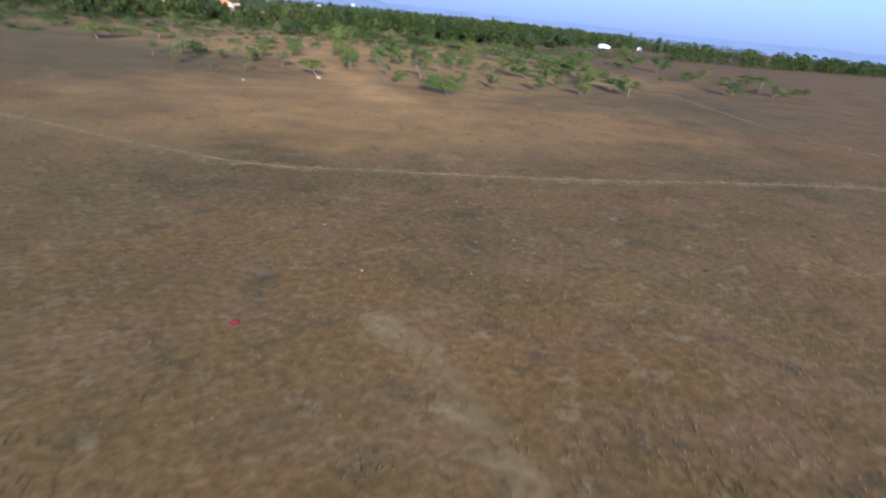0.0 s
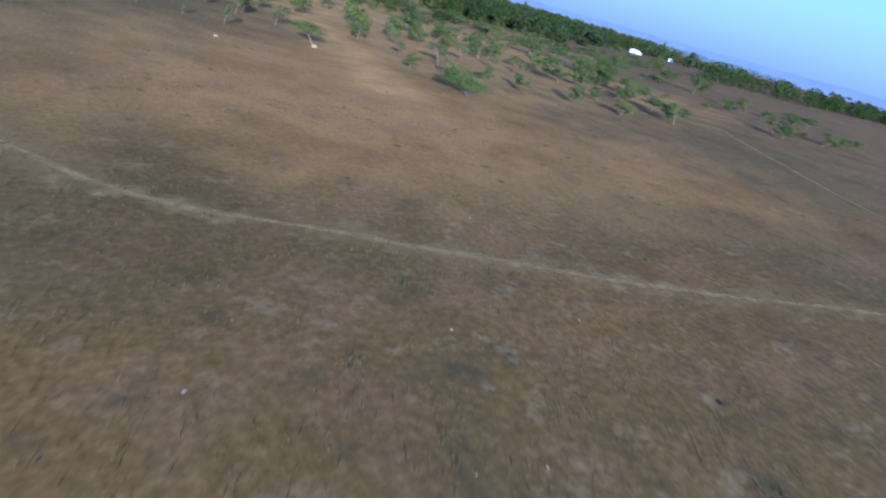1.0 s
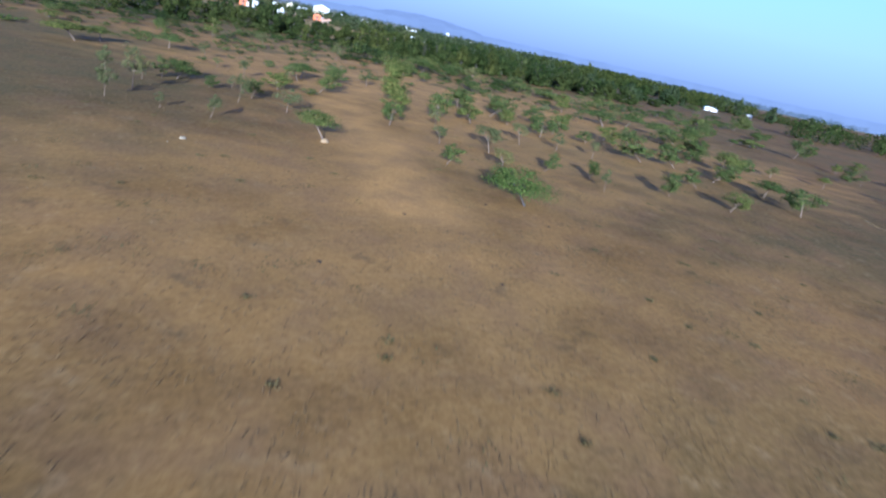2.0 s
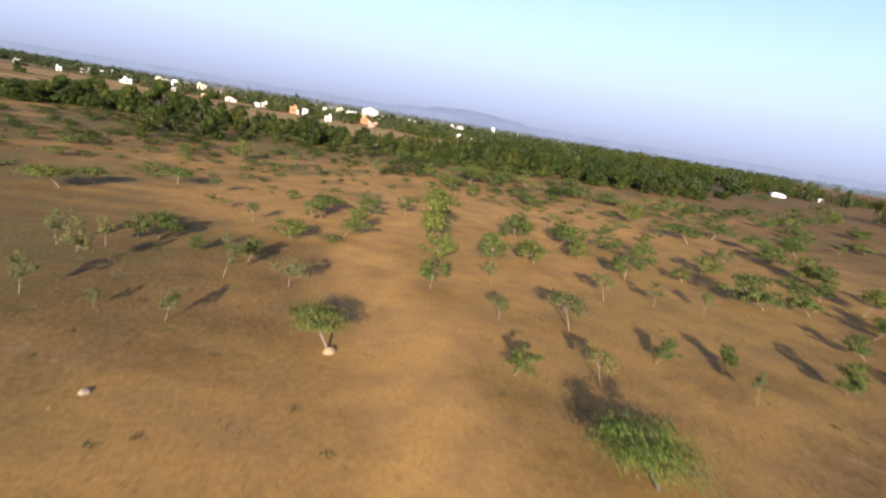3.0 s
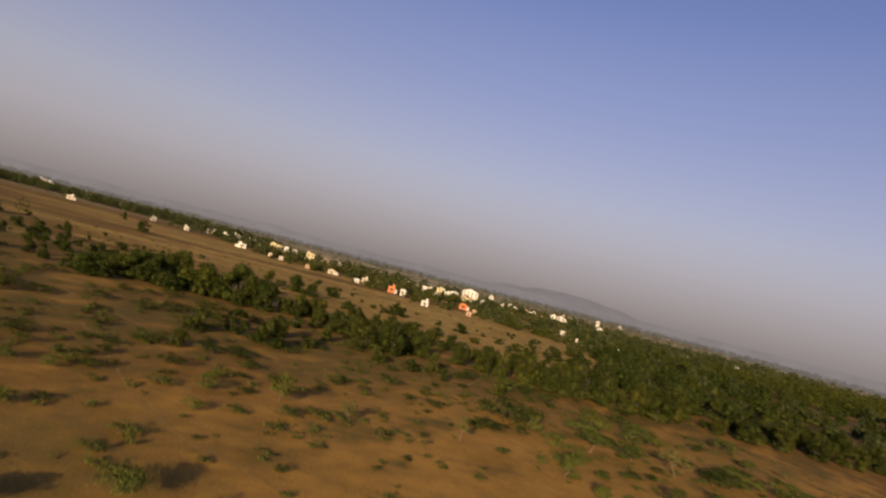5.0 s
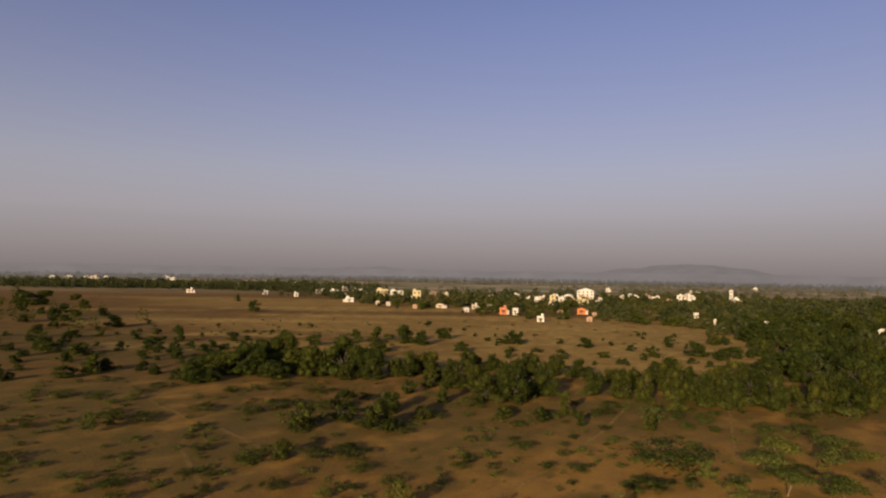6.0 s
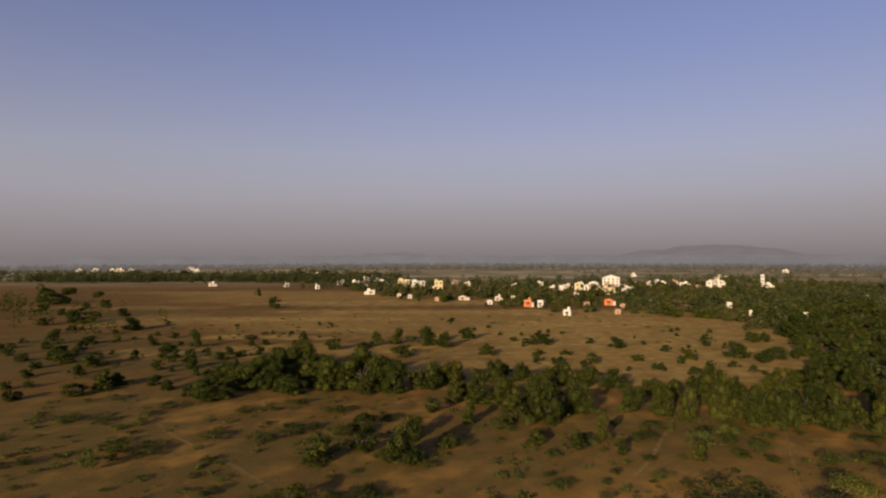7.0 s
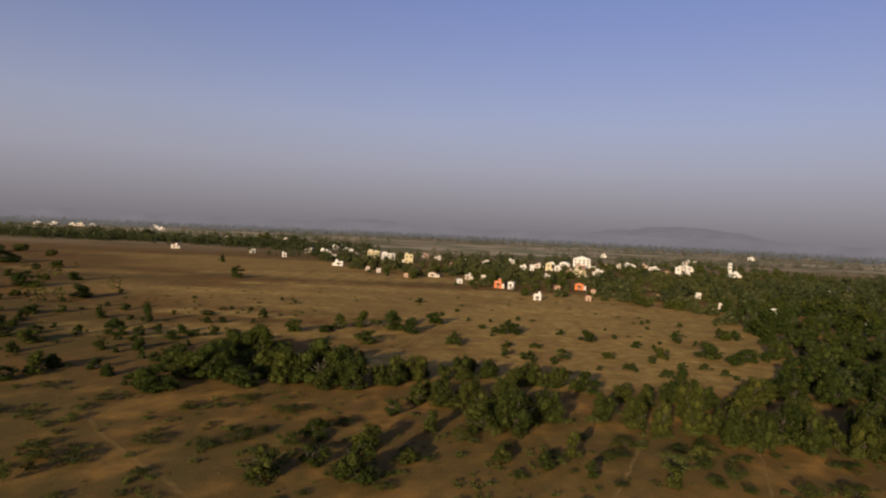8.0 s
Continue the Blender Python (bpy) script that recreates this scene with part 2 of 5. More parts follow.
# ---- mesh helpers ----
def mesh_of(name, verts, faces, mat, smooth=False):
    me = bpy.data.meshes.new(name)
    me.from_pydata([tuple(v) for v in verts], [], [tuple(f) for f in faces])
    me.materials.append(mat)
    if smooth:
        me.polygons.foreach_set("use_smooth", [True] * len(me.polygons))
    me.update()
    return me


def part(name, bm, mat, parent, label=""):
    me = bpy.data.meshes.new(name)
    bm.to_mesh(me)
    bm.free()
    me.materials.append(mat)
    ob = new(name, me)
    ob.parent = parent
    return tagged(ob, label)


def box(bm, x0, y0, z0, x1, y1, z1, bevel=0.0):
    made = bmesh.ops.create_cube(bm, size=1.0)["verts"]
    for v in made:
        v.co = Vector(((x0 + x1) / 2 + v.co.x * (x1 - x0), (y0 + y1) / 2 + v.co.y * (y1 - y0), (z0 + z1) / 2 + v.co.z * (z1 - z0)))
    if bevel:
        edges = list({e for v in made for e in v.link_edges})
        bmesh.ops.bevel(bm, geom=edges, offset=bevel, segments=1, affect="EDGES")
    return bm


def blob(rng, size, squash, mat, name, detail=2, rough=0.35):
    """An uneven lump that rests on z = 0."""
    bm = bmesh.new()
    bmesh.ops.create_icosphere(bm, subdivisions=detail, radius=1.0)
    shift = Vector(rng.uniform(-50, 50, 3))
    for v in bm.verts:
        k = 1 + rough * noise.noise(v.co * 1.3 + shift) + 0.4 * rough * noise.noise(v.co * 3.1 + shift)
        v.co = Vector((v.co.x * k * size, v.co.y * k * size * 0.85, max(v.co.z * k * size * squash, -0.04 * size) + 0.02 * size))
    me = bpy.data.meshes.new(name)
    bm.to_mesh(me)
    bm.free()
    me.materials.append(mat)
    return me


# ---- the ground ----
def spread(lo, hi, step, far, growth):
    """Grid lines: even between lo and hi, ever wider out to far on both sides."""
    mid_part = list(np.arange(lo, hi + step, step))
    right, left = [], []
    p, s = mid_part[-1], step
    while p < far:
        s *= growth
        p += s
        right.append(min(p, far))
    p, s = mid_part[0], step
    while p > -far:
        s *= growth
        p -= s
        left.append(max(p, -far))
    return np.array(left[::-1] + mid_part + right)


def near_line(px, py, line):
    """How far points lie from a bent line."""
    best = np.full(px.shape, 1e9)
    for (ax, ay), (bx, by) in zip(line, line[1:]):
        dx, dy = bx - ax, by - ay
        t = np.clip(((px - ax) * dx + (py - ay) * dy) / (dx * dx + dy * dy), 0, 1)
        best = np.minimum(best, np.hypot(px - ax - t * dx, py - ay - t * dy))
    return best


def wobble(px, py, size, seed):
    """Cheap smooth noise from -1 to 1."""
    r = np.random.RandomState(abs(seed))
    total = np.zeros(px.shape)
    for k in range(7):
        a, ph = r.uniform(0, 6.28), r.uniform(0, 6.28)
        f = 6.28 / size * r.uniform(0.5, 1.8)
        total += np.sin((px * math.cos(a) + py * math.sin(a)) * f + ph)
    return total / 4.0


SANDY_LANE = [(-2.4, -53.0), (-0.6, -44.8), (0.4, -38.1), (1.2, -32.1), (1.9, -25.5), (3.5, -18.2), (7.6, -6.7), (13.0, 7.1), (18.7, 22.3)]
gx, gy = spread(-75, 140, 1.2, 4800, 1.045), spread(-125, 150, 1.2, 4800, 1.045)
X, Y = np.meshgrid(gx, gy)
nx, ny = len(gx), len(gy)
quads = np.arange(nx * ny).reshape(ny, nx)
faces = np.stack([quads[:-1, :-1], quads[:-1, 1:], quads[1:, 1:], quads[1:, :-1]], -1).reshape(-1, 4)
ground_mesh = mesh_of("ground", np.stack([X.ravel(), Y.ravel(), np.zeros(nx * ny)], -1), faces, M_GROUND)
lane = near_line(X, Y, SANDY_LANE) + 1.0 * wobble(X, Y, 9, 1) + 0.5 * wobble(X, Y, 3, 2)
bare = np.clip((6.2 - lane) / 4.4, 0, 1) * 0.95
# thin-worn turf in front of the lane and between the young trees
# raised k on some also paints haze and lens falloff brightness into the turf
for cx, cy, rx, ry, k in ((-8, -64, 17, 12, 0.62), (-8.5, -50.8, 24, 15, 0.56), (4.4, -65.9, 26, 13, 0.42), (-22, -62, 14, 11, 0.4), (11.8, 2.9, 36, 24, 0.8), (23.5, 29.0, 40, 24, 0.8), (28.8, 55.5, 34, 24, 0.65), (41.8, 9.2, 42, 30, 0.88), (66.8, 44.2, 48, 29, 0.8), (42.0, -18.0, 42, 24, 0.75), (18.0, -30.0, 26, 22, 0.68), (-13.2, 24.4, 23, 17, 0.45), (-51.5, 97.5, 6, 3, 0.9), (-14.9, 39.9, 23, 21, 0.2)):
    d = np.hypot((X - cx) / rx, (Y - cy) / ry) + 0.22 * wobble(X, Y, 8, int(cx + 60)) + 0.12 * wobble(X, Y, 2.6, int(cy + 140))
    bare = np.maximum(bare, np.clip((1.15 - d) / 0.6, 0, 1) * k)
# the rough field before the belt is broken into worn and grown patches a few metres wide
rough = np.clip((Y - 5) / 20, 0, 1) * np.clip((128 - Y) / 14, 0, 1) * np.clip((X + 95) / 20, 0, 1) * np.clip((135 - X) / 20, 0, 1)
broken = wobble(X * 0.7, Y, 13, 61) + 0.7 * wobble(X * 0.8, Y, 5, 62)
bare = np.maximum(bare, rough * np.clip(broken * 1.1 - 0.05, 0, 1) * 0.72)
straw, green = np.zeros(X.shape), np.zeros(X.shape)
for cx, cy, rx, ry, k in ((-83.3, 271.9, 91, 12, 0.85), (-54.0, 307.7, 52, 9, 1.0), (-68.0, 208.9, 33, 8, 1.0), (-44.4, 231.8, 23, 7, 0.85), (42.6, 216.4, 56, 50, 0.85), (69.4, 170.3, 44, 24, 0.8), (63.2, 250.3, 50, 15, 0.95), (-22.8, 263.8, 127, 60, 0.55), (-182.4, 332.8, 66, 13, 0.5), (-13.6, 145.5, 21, 5, 0.8), (-34.6, 370.0, 110, 29, 0.8), (-63.7, 174.1, 42, 13, 0.65), (85, 262, 80, 32, 0.75), (60, 303, 80, 22, 0.8), (105, 215, 40, 45, 0.7), (-90.0, 430.0, 120, 40, 0.6), (-150, 470, 120, 30, 0.6), (28.8, 170.4, 32, 11, 0.7), (8.6, 306.8, 70, 14, 0.9), (32.8, 143.5, 62, 23, 0.7), (80.9, 142.5, 41, 22, 0.7), (-30.6, 180.0, 54, 17, 0.6), (-64.9, 387.2, 148, 20, 0.5)):
    d = np.hypot((X - cx) / rx, (Y - cy) / ry) + 0.25 * wobble(X, Y, max(14, rx * 0.5), int(cx + 300)) + 0.15 * wobble(X, Y, 11, int(cy))
    streak = 0.75 + 0.25 * wobble(X * 0.6, Y, 11, int(cx * 3 + 900)) + 0.2 * wobble(X * 0.7, Y, 4.5, int(cy + 7))
    straw = np.maximum(straw, np.clip((1.1 - d) / 0.5, 0, 1) * k * np.clip(streak, 0.2, 1.15))
# olive weeds; the village and wood ellipses also paint tree shade into the ground
for cx, cy, rx, ry, k in ((-71.8, 349.0, 73, 11, 0.5), (95, 400, 95, 62, 0.8), (230, 420, 120, 150, 0.8), (200, 190, 90, 80, 0.8), (-27, -16, 20, 24, 0.7), (-24, -42, 14, 12, 0.3), (36, -33, 26, 13, 0.35), (56, -12, 30, 16, 0.3), (84, 18, 34, 20, 0.35), (-30, 12, 24, 16, 0.6), (4, 80, 66, 20, 0.6), (-58, 58, 30, 20, 0.7), (-22.5, 244.9, 45, 18, 0.15), (-50.4, 59.7, 29, 19, 0.8), (-20.7, 79.8, 34, 14, 0.75), (-74.5, 93.1, 35, 23, 0.85), (-1.2, 61.9, 20, 14, 0.5), (28.9, 88.6, 34, 14, 0.65), (48.4, 75.7, 24, 13, 0.5), (54.1, 39.6, 27, 14, 0.4), (71.2, 59.0, 30, 14, 0.5), (2.3, 86.0, 27, 12, 0.6), (-99.1, 161.1, 61, 30, 0.75), (-143.5, 192.9, 65, 37, 0.7), (-178.2, 295.7, 64, 32, 0.6), (-44.0, -80.0, 22, 34, 0.34), (-27.6, -25.3, 26, 26, 0.4), (-14.7, -24.7, 10, 12, 0.3), (43.2, -62.5, 22, 20, 0.3), (31.8, -39.1, 26, 12, 0.28), (-53.4, 116.7, 59, 39, 0.35), (117.3, 186.8, 47, 75, 0.35)):
    d = np.hypot((X - cx) / rx, (Y - cy) / ry) + 0.25 * wobble(X, Y, max(10, rx * 0.4), int(cx + 500)) + 0.12 * wobble(X, Y, 4, int(cy + 9))
    green = np.maximum(green, np.clip((1.1 - d) / 0.6, 0, 1) * k)
green = np.maximum(green, rough * np.clip(-broken * 1.2 - 0.15, 0, 1) * 0.9)
# where the far fields take the paler colour that imitates haze
hazed_fields = np.clip((Y - 520) / 260, 0, 1) * np.clip(0.9 + 0.35 * wobble(X * 0.4, Y, 160, 31), 0.25, 1)
for key, values in (("hazed_fields", hazed_fields), ("bare", bare), ("straw", straw), ("green", green)):
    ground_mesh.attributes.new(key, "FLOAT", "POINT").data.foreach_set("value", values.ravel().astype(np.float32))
tagged(new("ground", ground_mesh), "dry brown grassland with bare sandy patches, flat to the horizon", "ground", kind="structure")


def footpath(name, line, width, label, seed, strength=0.5):
    """A trodden ribbon with frayed edges, a finger's width over the turf."""
    pts = []
    for (ax, ay), (bx, by) in zip(line, line[1:]):
        steps = max(2, int(math.hypot(bx - ax, by - ay) / 0.5))
        pts += [(ax + (bx - ax) * k / steps, ay + (by - ay) * k / steps) for k in range(steps)]
    pts.append(line[-1])
    p = np.array(pts)
    for _ in range(6):
        p[1:-1] = (p[:-2] + 2 * p[1:-1] + p[2:]) / 4
    way = np.gradient(p, axis=0)
    side = np.stack([-way[:, 1], way[:, 0]], -1) / np.linalg.norm(way, axis=1, keepdims=True)
    r = np.random.RandomState(abs(seed))
    wide = 1.3 * width * (1 + 0.2 * wobble(p[:, 0], p[:, 1], 3.0, seed))
    p = p + side * (0.12 * width * wobble(p[:, 0], p[:, 1], 7.0, seed + 1))[:, None]
    verts, worn = [], []
    for q, s, w in zip(p, side, wide):
        for k, o in enumerate((-0.5, -0.2, 0.2, 0.5)):
            verts.append((q[0] + s[0] * w * o, q[1] + s[1] * w * o, 0.010 + 0.004 * (seed - 10)))
            worn.append(0.0 if k in (0, 3) else strength + 0.15 * r.uniform(-1, 1))
    fs = [(4 * k + j, 4 * k + j + 1, 4 * k + j + 5, 4 * k + j + 4) for k in range(len(p) - 1) for j in range(3)]
    me = mesh_of(name, verts, fs, M_PATH)
    me.attributes.new("worn", "FLOAT", "POINT").data.foreach_set("value", np.array(worn, np.float32))
    return tagged(new(name, me), label, "footpath", kind="structure")


MAIN_PATH = [(-60.0, -40.0), (-44.0, -52.0), (-35.7, -60.1), (-31.6, -65.3), (-28.6, -70.2), (-26.4, -73.0), (-24.7, -75.3), (-22.8, -76.8), (-20.5, -77.7), (-18.0, -78.5), (-15.9, -79.6), (-11.8, -81.2), (-8.0, -82.8), (-2.0, -84.8), (4.2, -86.4), (8.4, -87.9), (14.5, -90.2), (24.0, -95.0), (36.0, -103.0)]
footpath("footpath", MAIN_PATH, 0.42, "narrow pale dust footpath trodden across dry grass", 11, 0.52)
footpath("footpath_verge", MAIN_PATH, 2.0, "thin worn grass along a narrow footpath", 10, 0.25)
footpath("footpath", [(54.0, -46.0), (46.0, -57.0), (39.9, -66.7), (37.7, -69.8), (34.8, -75.5), (33.4, -82.0), (33.1, -88.9), (34.0, -98.0)], 0.9, "faint trodden trail in dry grass", 12, 0.4)
footpath("footpath", [(-25.8, -93.4), (-25.8, -94.5), (-25.6, -96.0), (-25.9, -97.6), (-26.2, -99.2), (-26.5, -100.7), (-27.4, -108.0)], 1.25, "wide worn strip of pale dusty ground", 13, 0.34)
footpath("footpath", [(-6.8, -20.5), (-3.9, -24.4), (-2.2, -29.1), (-1.5, -32.6)], 0.6, "faint trodden trail beside the sandy lane", 14, 0.4)
footpath("footpath", [(-34.0, 62.0), (-25.1, 46.0), (-17.4, 30.5), (-10.5, 21.0), (-3.3, 15.6), (0.3, 11.6), (6.2, 6.2), (12.0, 0.0)], 0.8, "long faint cart trail across dry grass", 15, 0.3)
footpath("footpath", [(2.7, 37.8), (9.8, 48.1), (16.6, 56.8), (28.2, 74.4), (34.4, 86.0), (40.5, 97.5), (43.0, 104.0)], 0.7, "pale dust trail that leads to the belt of trees", 16, 0.4)
footpath("footpath", [(-54.0, 96.0), (-48.9, 89.1), (-38.3, 78.5), (-30.4, 71.1), (-22.0, 62.0)], 0.9, "faint trail past a bare patch of soil", 17, 0.3)
footpath("footpath", [(34.8, 42.0), (44.7, 65.2), (49.8, 75.8), (56.0, 89.2), (59.5, 97.5)], 0.6, "straight worn trail between young trees", 18, 0.3)
footpath("footpath", [(-14.0, 145.4), (-5.5, 160.9), (3.0, 181.6), (11.3, 210.8)], 1.4, "dusty track along a row of bushes", 19, 0.45)


# ---- dry grass ----
def grass(name, n, seed, box4, label, h0, h1):
    r = np.random.RandomState(abs(seed))
    x, y = r.uniform(box4[0], box4[1], n), r.uniform(box4[2], box4[3], n)
    keep = (wobble(x, y, 7, seed) + 0.7 * wobble(x, y, 2.2, seed + 1) + r.uniform(-0.9, 0.9, n) > 0.0) & (near_line(x, y, SANDY_LANE) > 3.4)
    x, y = x[keep], y[keep]
    verts, fs = [], []
    for px, py in zip(x, y):
        h, a = r.uniform(h0, h1), r.uniform(0, 6.28)
        for k in range(3):
            b = a + k * 2.1 + r.uniform(-0.4, 0.4)
            c, s, w = math.cos(b), math.sin(b), h * r.uniform(0.05, 0.11)
            i = len(verts)
            verts += [(px - s * w, py + c * w, 0.0), (px + s * w, py - c * w, 0.0), (px + c * h * 0.55, py + s * h * 0.55, h)]
            fs.append((i, i + 1, i + 2))
    return tagged(new(name, mesh_of(name, verts, fs, M_GRASS)), label, "grass", kind="stuff")


grass("dry_grass", 90000, 21, (-60, 34, -112, -58), "short dry straw-brown grass tufts on the open field", 0.05, 0.13)
grass("dry_grass", 42000, 22, (-46, 74, -58, 62), "thin dry grass tufts between young trees", 0.07, 0.18)


def tussocks(n, seed, box4, label, blades=36, low=0.18, wide=0.5):
    r = np.random.RandomState(seed)
    verts, fs = [], []
    for _ in range(n):
        cx, cy, s = r.uniform(box4[0], box4[1]), r.uniform(box4[2], box4[3]), r.uniform(low, wide)
        if near_line(np.array([cx]), np.array([cy]), SANDY_LANE)[0] < 3:
            continue
        for _k in range(blades):
            px, py = cx + r.normal(0, s), cy + r.normal(0, s)
            h, b = r.uniform(0.03, 0.09), r.uniform(0, 6.28)
            c, t, w = math.cos(b), math.sin(b), r.uniform(0.012, 0.028)
            i = len(verts)
            verts += [(px - t * w, py + c * w, 0.0), (px + t * w, py - c * w, 0.0), (px + c * h * 0.7, py + t * h * 0.7, h)]
            fs.append((i, i + 1, i + 2))
    return tagged(new("grass_tussocks", mesh_of("grass_tussocks", verts, fs, M_WEED)), label, "grass", kind="stuff")


tussocks(520, 71, (-60, 50, -112, -20), "low olive-green grass tussocks scattered on the dry field")
tussocks(600, 72, (-60, 90, -20, 108), "low olive-green weeds scattered between young trees")

tussocks(64, 73, (-34, 34, -78, -34), "small dark dry weed clumps on worn turf", 70, 0.08, 0.17)


# ---- trees ----
def tube(verts, fs, path, radii, sides=6):
    """A tapered round limb along a path."""
    base = len(verts)
    for k, (p, r) in enumerate(zip(path, radii)):
        d = (Vector(path[min(k + 1, len(path) - 1)]) - Vector(path[max(k - 1, 0)])).normalized()
        u = d.orthogonal().normalized()
        v = d.cross(u)
        for j in range(sides):
            a = 6.2832 * j / sides
            verts.append(tuple(Vector(p) + r * (math.cos(a) * u + math.sin(a) * v)))
    for k in range(len(path) - 1):
        for j in range(sides):
            a, b = base + k * sides + j, base + k * sides + (j + 1) % sides
            fs.append((a, b, b + sides, a + sides))
    fs.append(tuple(base + (len(path) - 1) * sides + j for j in range(sides)))


def dense_crown(r, shape, leaves, leaf, leafing):
    """A leafy crown down to the ground: many uneven boughs, each a dark heart under a ragged skin of separate leaves."""
    verts, fs = [], []
    boughs = []
    count = 27 if shape == "full" else 14
    while len(boughs) < count:
        p = r.uniform(-1, 1, 3)
        if p @ p > 1 or p @ p < 0.12:
            continue
        size = r.uniform(0.075, 0.165)
        wide = 0.36 * (1 - 0.22 * p[2])
        boughs.append((np.array([wide * p[0], wide * p[1], 0.45 + 0.36 * p[2]]), size, size * r.uniform(0.85, 1.35)))
    for _k in range(5):  # skirts that hide the trunk
        a, d = r.uniform(0, 6.28), r.uniform(0.12, 0.34)
        boughs.append((np.array([d * math.cos(a), d * math.sin(a), 0.14]), r.uniform(0.12, 0.17), 0.15))
    for c, size, tall in boughs:
        heart = bmesh.new()
        bmesh.ops.create_icosphere(heart, subdivisions=1, radius=1.0)
        i = len(verts)
        for v in heart.verts:
            k = r.uniform(0.55, 0.85)
            verts.append((c[0] + v.co.x * size * k, c[1] + v.co.y * size * k, max(0.01, c[2] + v.co.z * tall * k)))
        fs += [tuple(i + v.index for v in f.verts) for f in heart.faces]
        heart.free()
        for d in r.normal(0, 1, (leaves // len(boughs), 3)):
            d /= np.linalg.norm(d)
            k = r.uniform(0.55, 1.32)
            p = c + d * np.array([size, size, tall]) * k
            if p[2] < 0.015:
                continue
            n = Vector(d * 0.75 + r.normal(0, 0.5, 3) + np.array([0, 0, 0.2])).normalized()
            u = n.orthogonal().normalized()
            v = n.cross(u)
            a = r.uniform(0, 6.28)
            u, v = math.cos(a) * u + math.sin(a) * v, math.cos(a) * v - math.sin(a) * u
            q, s = Vector(p), leaf * r.uniform(0.5, 1.5)
            i = len(verts)
            verts += [tuple(q - u * s * 1.2), tuple(q + u * s * 0.6 + v * s * 0.8), tuple(q + u * s * 0.6 - v * s * 0.8)]
            fs.append((i, i + 1, i + 2))
    return mesh_of("crown", verts, fs, leafing)


def tree_meshes(seed, shape, leaves, leaf, bark, leafing, trunk_to=0.45, thick=0.028, clusters=26):
    """A trunk with limbs and a crown of separate leaves, one metre high and one metre wide."""
    r = np.random.RandomState(abs(seed))
    centres = []
    while len(centres) < clusters:
        p = r.uniform(-1, 1, 3)
        if p @ p > 1:
            continue
        if shape == "umbrella":
            c = (0.46 * p[0], 0.46 * p[1], 0.76 + 0.17 * p[2] - 0.14 * (p[0] ** 2 + p[1] ** 2))
        elif shape == "tall":
            lump = 0.40 if len(centres) % 5 < 2 else 0.76  # two storeys of leaves
            c = (0.40 * p[0], 0.40 * p[1], lump + 0.19 * p[2])
        elif shape == "full":
            c = (0.43 * p[0], 0.43 * p[1], 0.50 + 0.45 * p[2] * (1 - 0.25 * (p[0] ** 2 + p[1] ** 2)))
        elif shape == "loose":
            c = (0.52 * p[0], 0.52 * p[1], 0.58 + 0.34 * p[2] - 0.10 * (p[0] ** 2 + p[1] ** 2))
        elif shape == "loose_bush":
            c = (0.50 * p[0], 0.50 * p[1], 0.48 + 0.40 * p[2] * (1 - 0.3 * (p[0] ** 2 + p[1] ** 2)))
        elif shape == "sparse":
            c = (0.46 * p[0], 0.46 * p[1], 0.62 + 0.32 * p[2])
        elif shape == "tiered":
            c = (0.45 * p[0], 0.45 * p[1], 0.62 + 0.30 * p[2] - 0.22 * (p[0] ** 2 + p[1] ** 2))
        else:  # bush
            c = (0.44 * p[0], 0.44 * p[1], 0.46 + 0.42 * p[2] * (1 - 0.4 * (p[0] ** 2 + p[1] ** 2)))
        centres.append(np.array(c))
    solid = shape in ("full", "bush")
    tilt = 0.06 if solid else 0.26
    lean = r.uniform(-tilt, tilt, 2)
    if not solid:  # the crown follows the leaning trunk
        centres = [c + np.array([1.2 * lean[0], 1.2 * lean[1], 0]) for c in centres]
    verts, fs = [], []
    fork = np.array([lean[0], lean[1], trunk_to])
    tube(verts, fs, [(0, 0, -0.02), (0.3 * lean[0], 0.3 * lean[1], 0.3 * trunk_to), (0.75 * lean[0], 0.75 * lean[1], 0.7 * trunk_to), tuple(fork)], [thick * 1.35, thick, thick * 0.85, thick * 0.7], 7)
    for c in centres[: max(6, clusters // 2)]:
        m = fork * 0.5 + c * 0.5 + r.uniform(-0.04, 0.04, 3)
        m[2] = min(m[2], c[2])
        tube(verts, fs, [tuple(fork * r.uniform(0.85, 1.0)), tuple(m), tuple(c)], [thick * 0.55, thick * 0.33, thick * 0.12], 4)
    trunk = mesh_of("trunk", verts, fs, bark, True)
    if solid:
        return trunk, dense_crown(r, shape, leaves, leaf, leafing)
    verts, fs = [], []
    per = leaves // clusters
    middle = np.mean(centres, axis=0) - np.array([0, 0, 0.1])
    for c in centres:
        size = r.uniform(0.05, 0.13) if shape in ("loose", "sparse") else r.uniform(0.06, 0.16)
        flat = 0.42 if shape == "tiered" else 0.30 if shape == "umbrella" else 0.46
        for p in r.normal(0, 1, (per, 3)):
            p = c + p * size * np.array([1, 1, flat])
            if p[2] < 0.02:
                continue
            n = Vector((p - c) / size * 0.9 + (p - middle) * 1.6 + r.normal(0, 0.5, 3) + np.array([0, 0, 0.3])).normalized()
            u = n.orthogonal().normalized()
            v = n.cross(u)
            a = r.uniform(0, 6.28)
            u, v = math.cos(a) * u + math.sin(a) * v, math.cos(a) * v - math.sin(a) * u
            s = leaf * r.uniform(0.6, 1.35)
            q = Vector(p)
            i = len(verts)
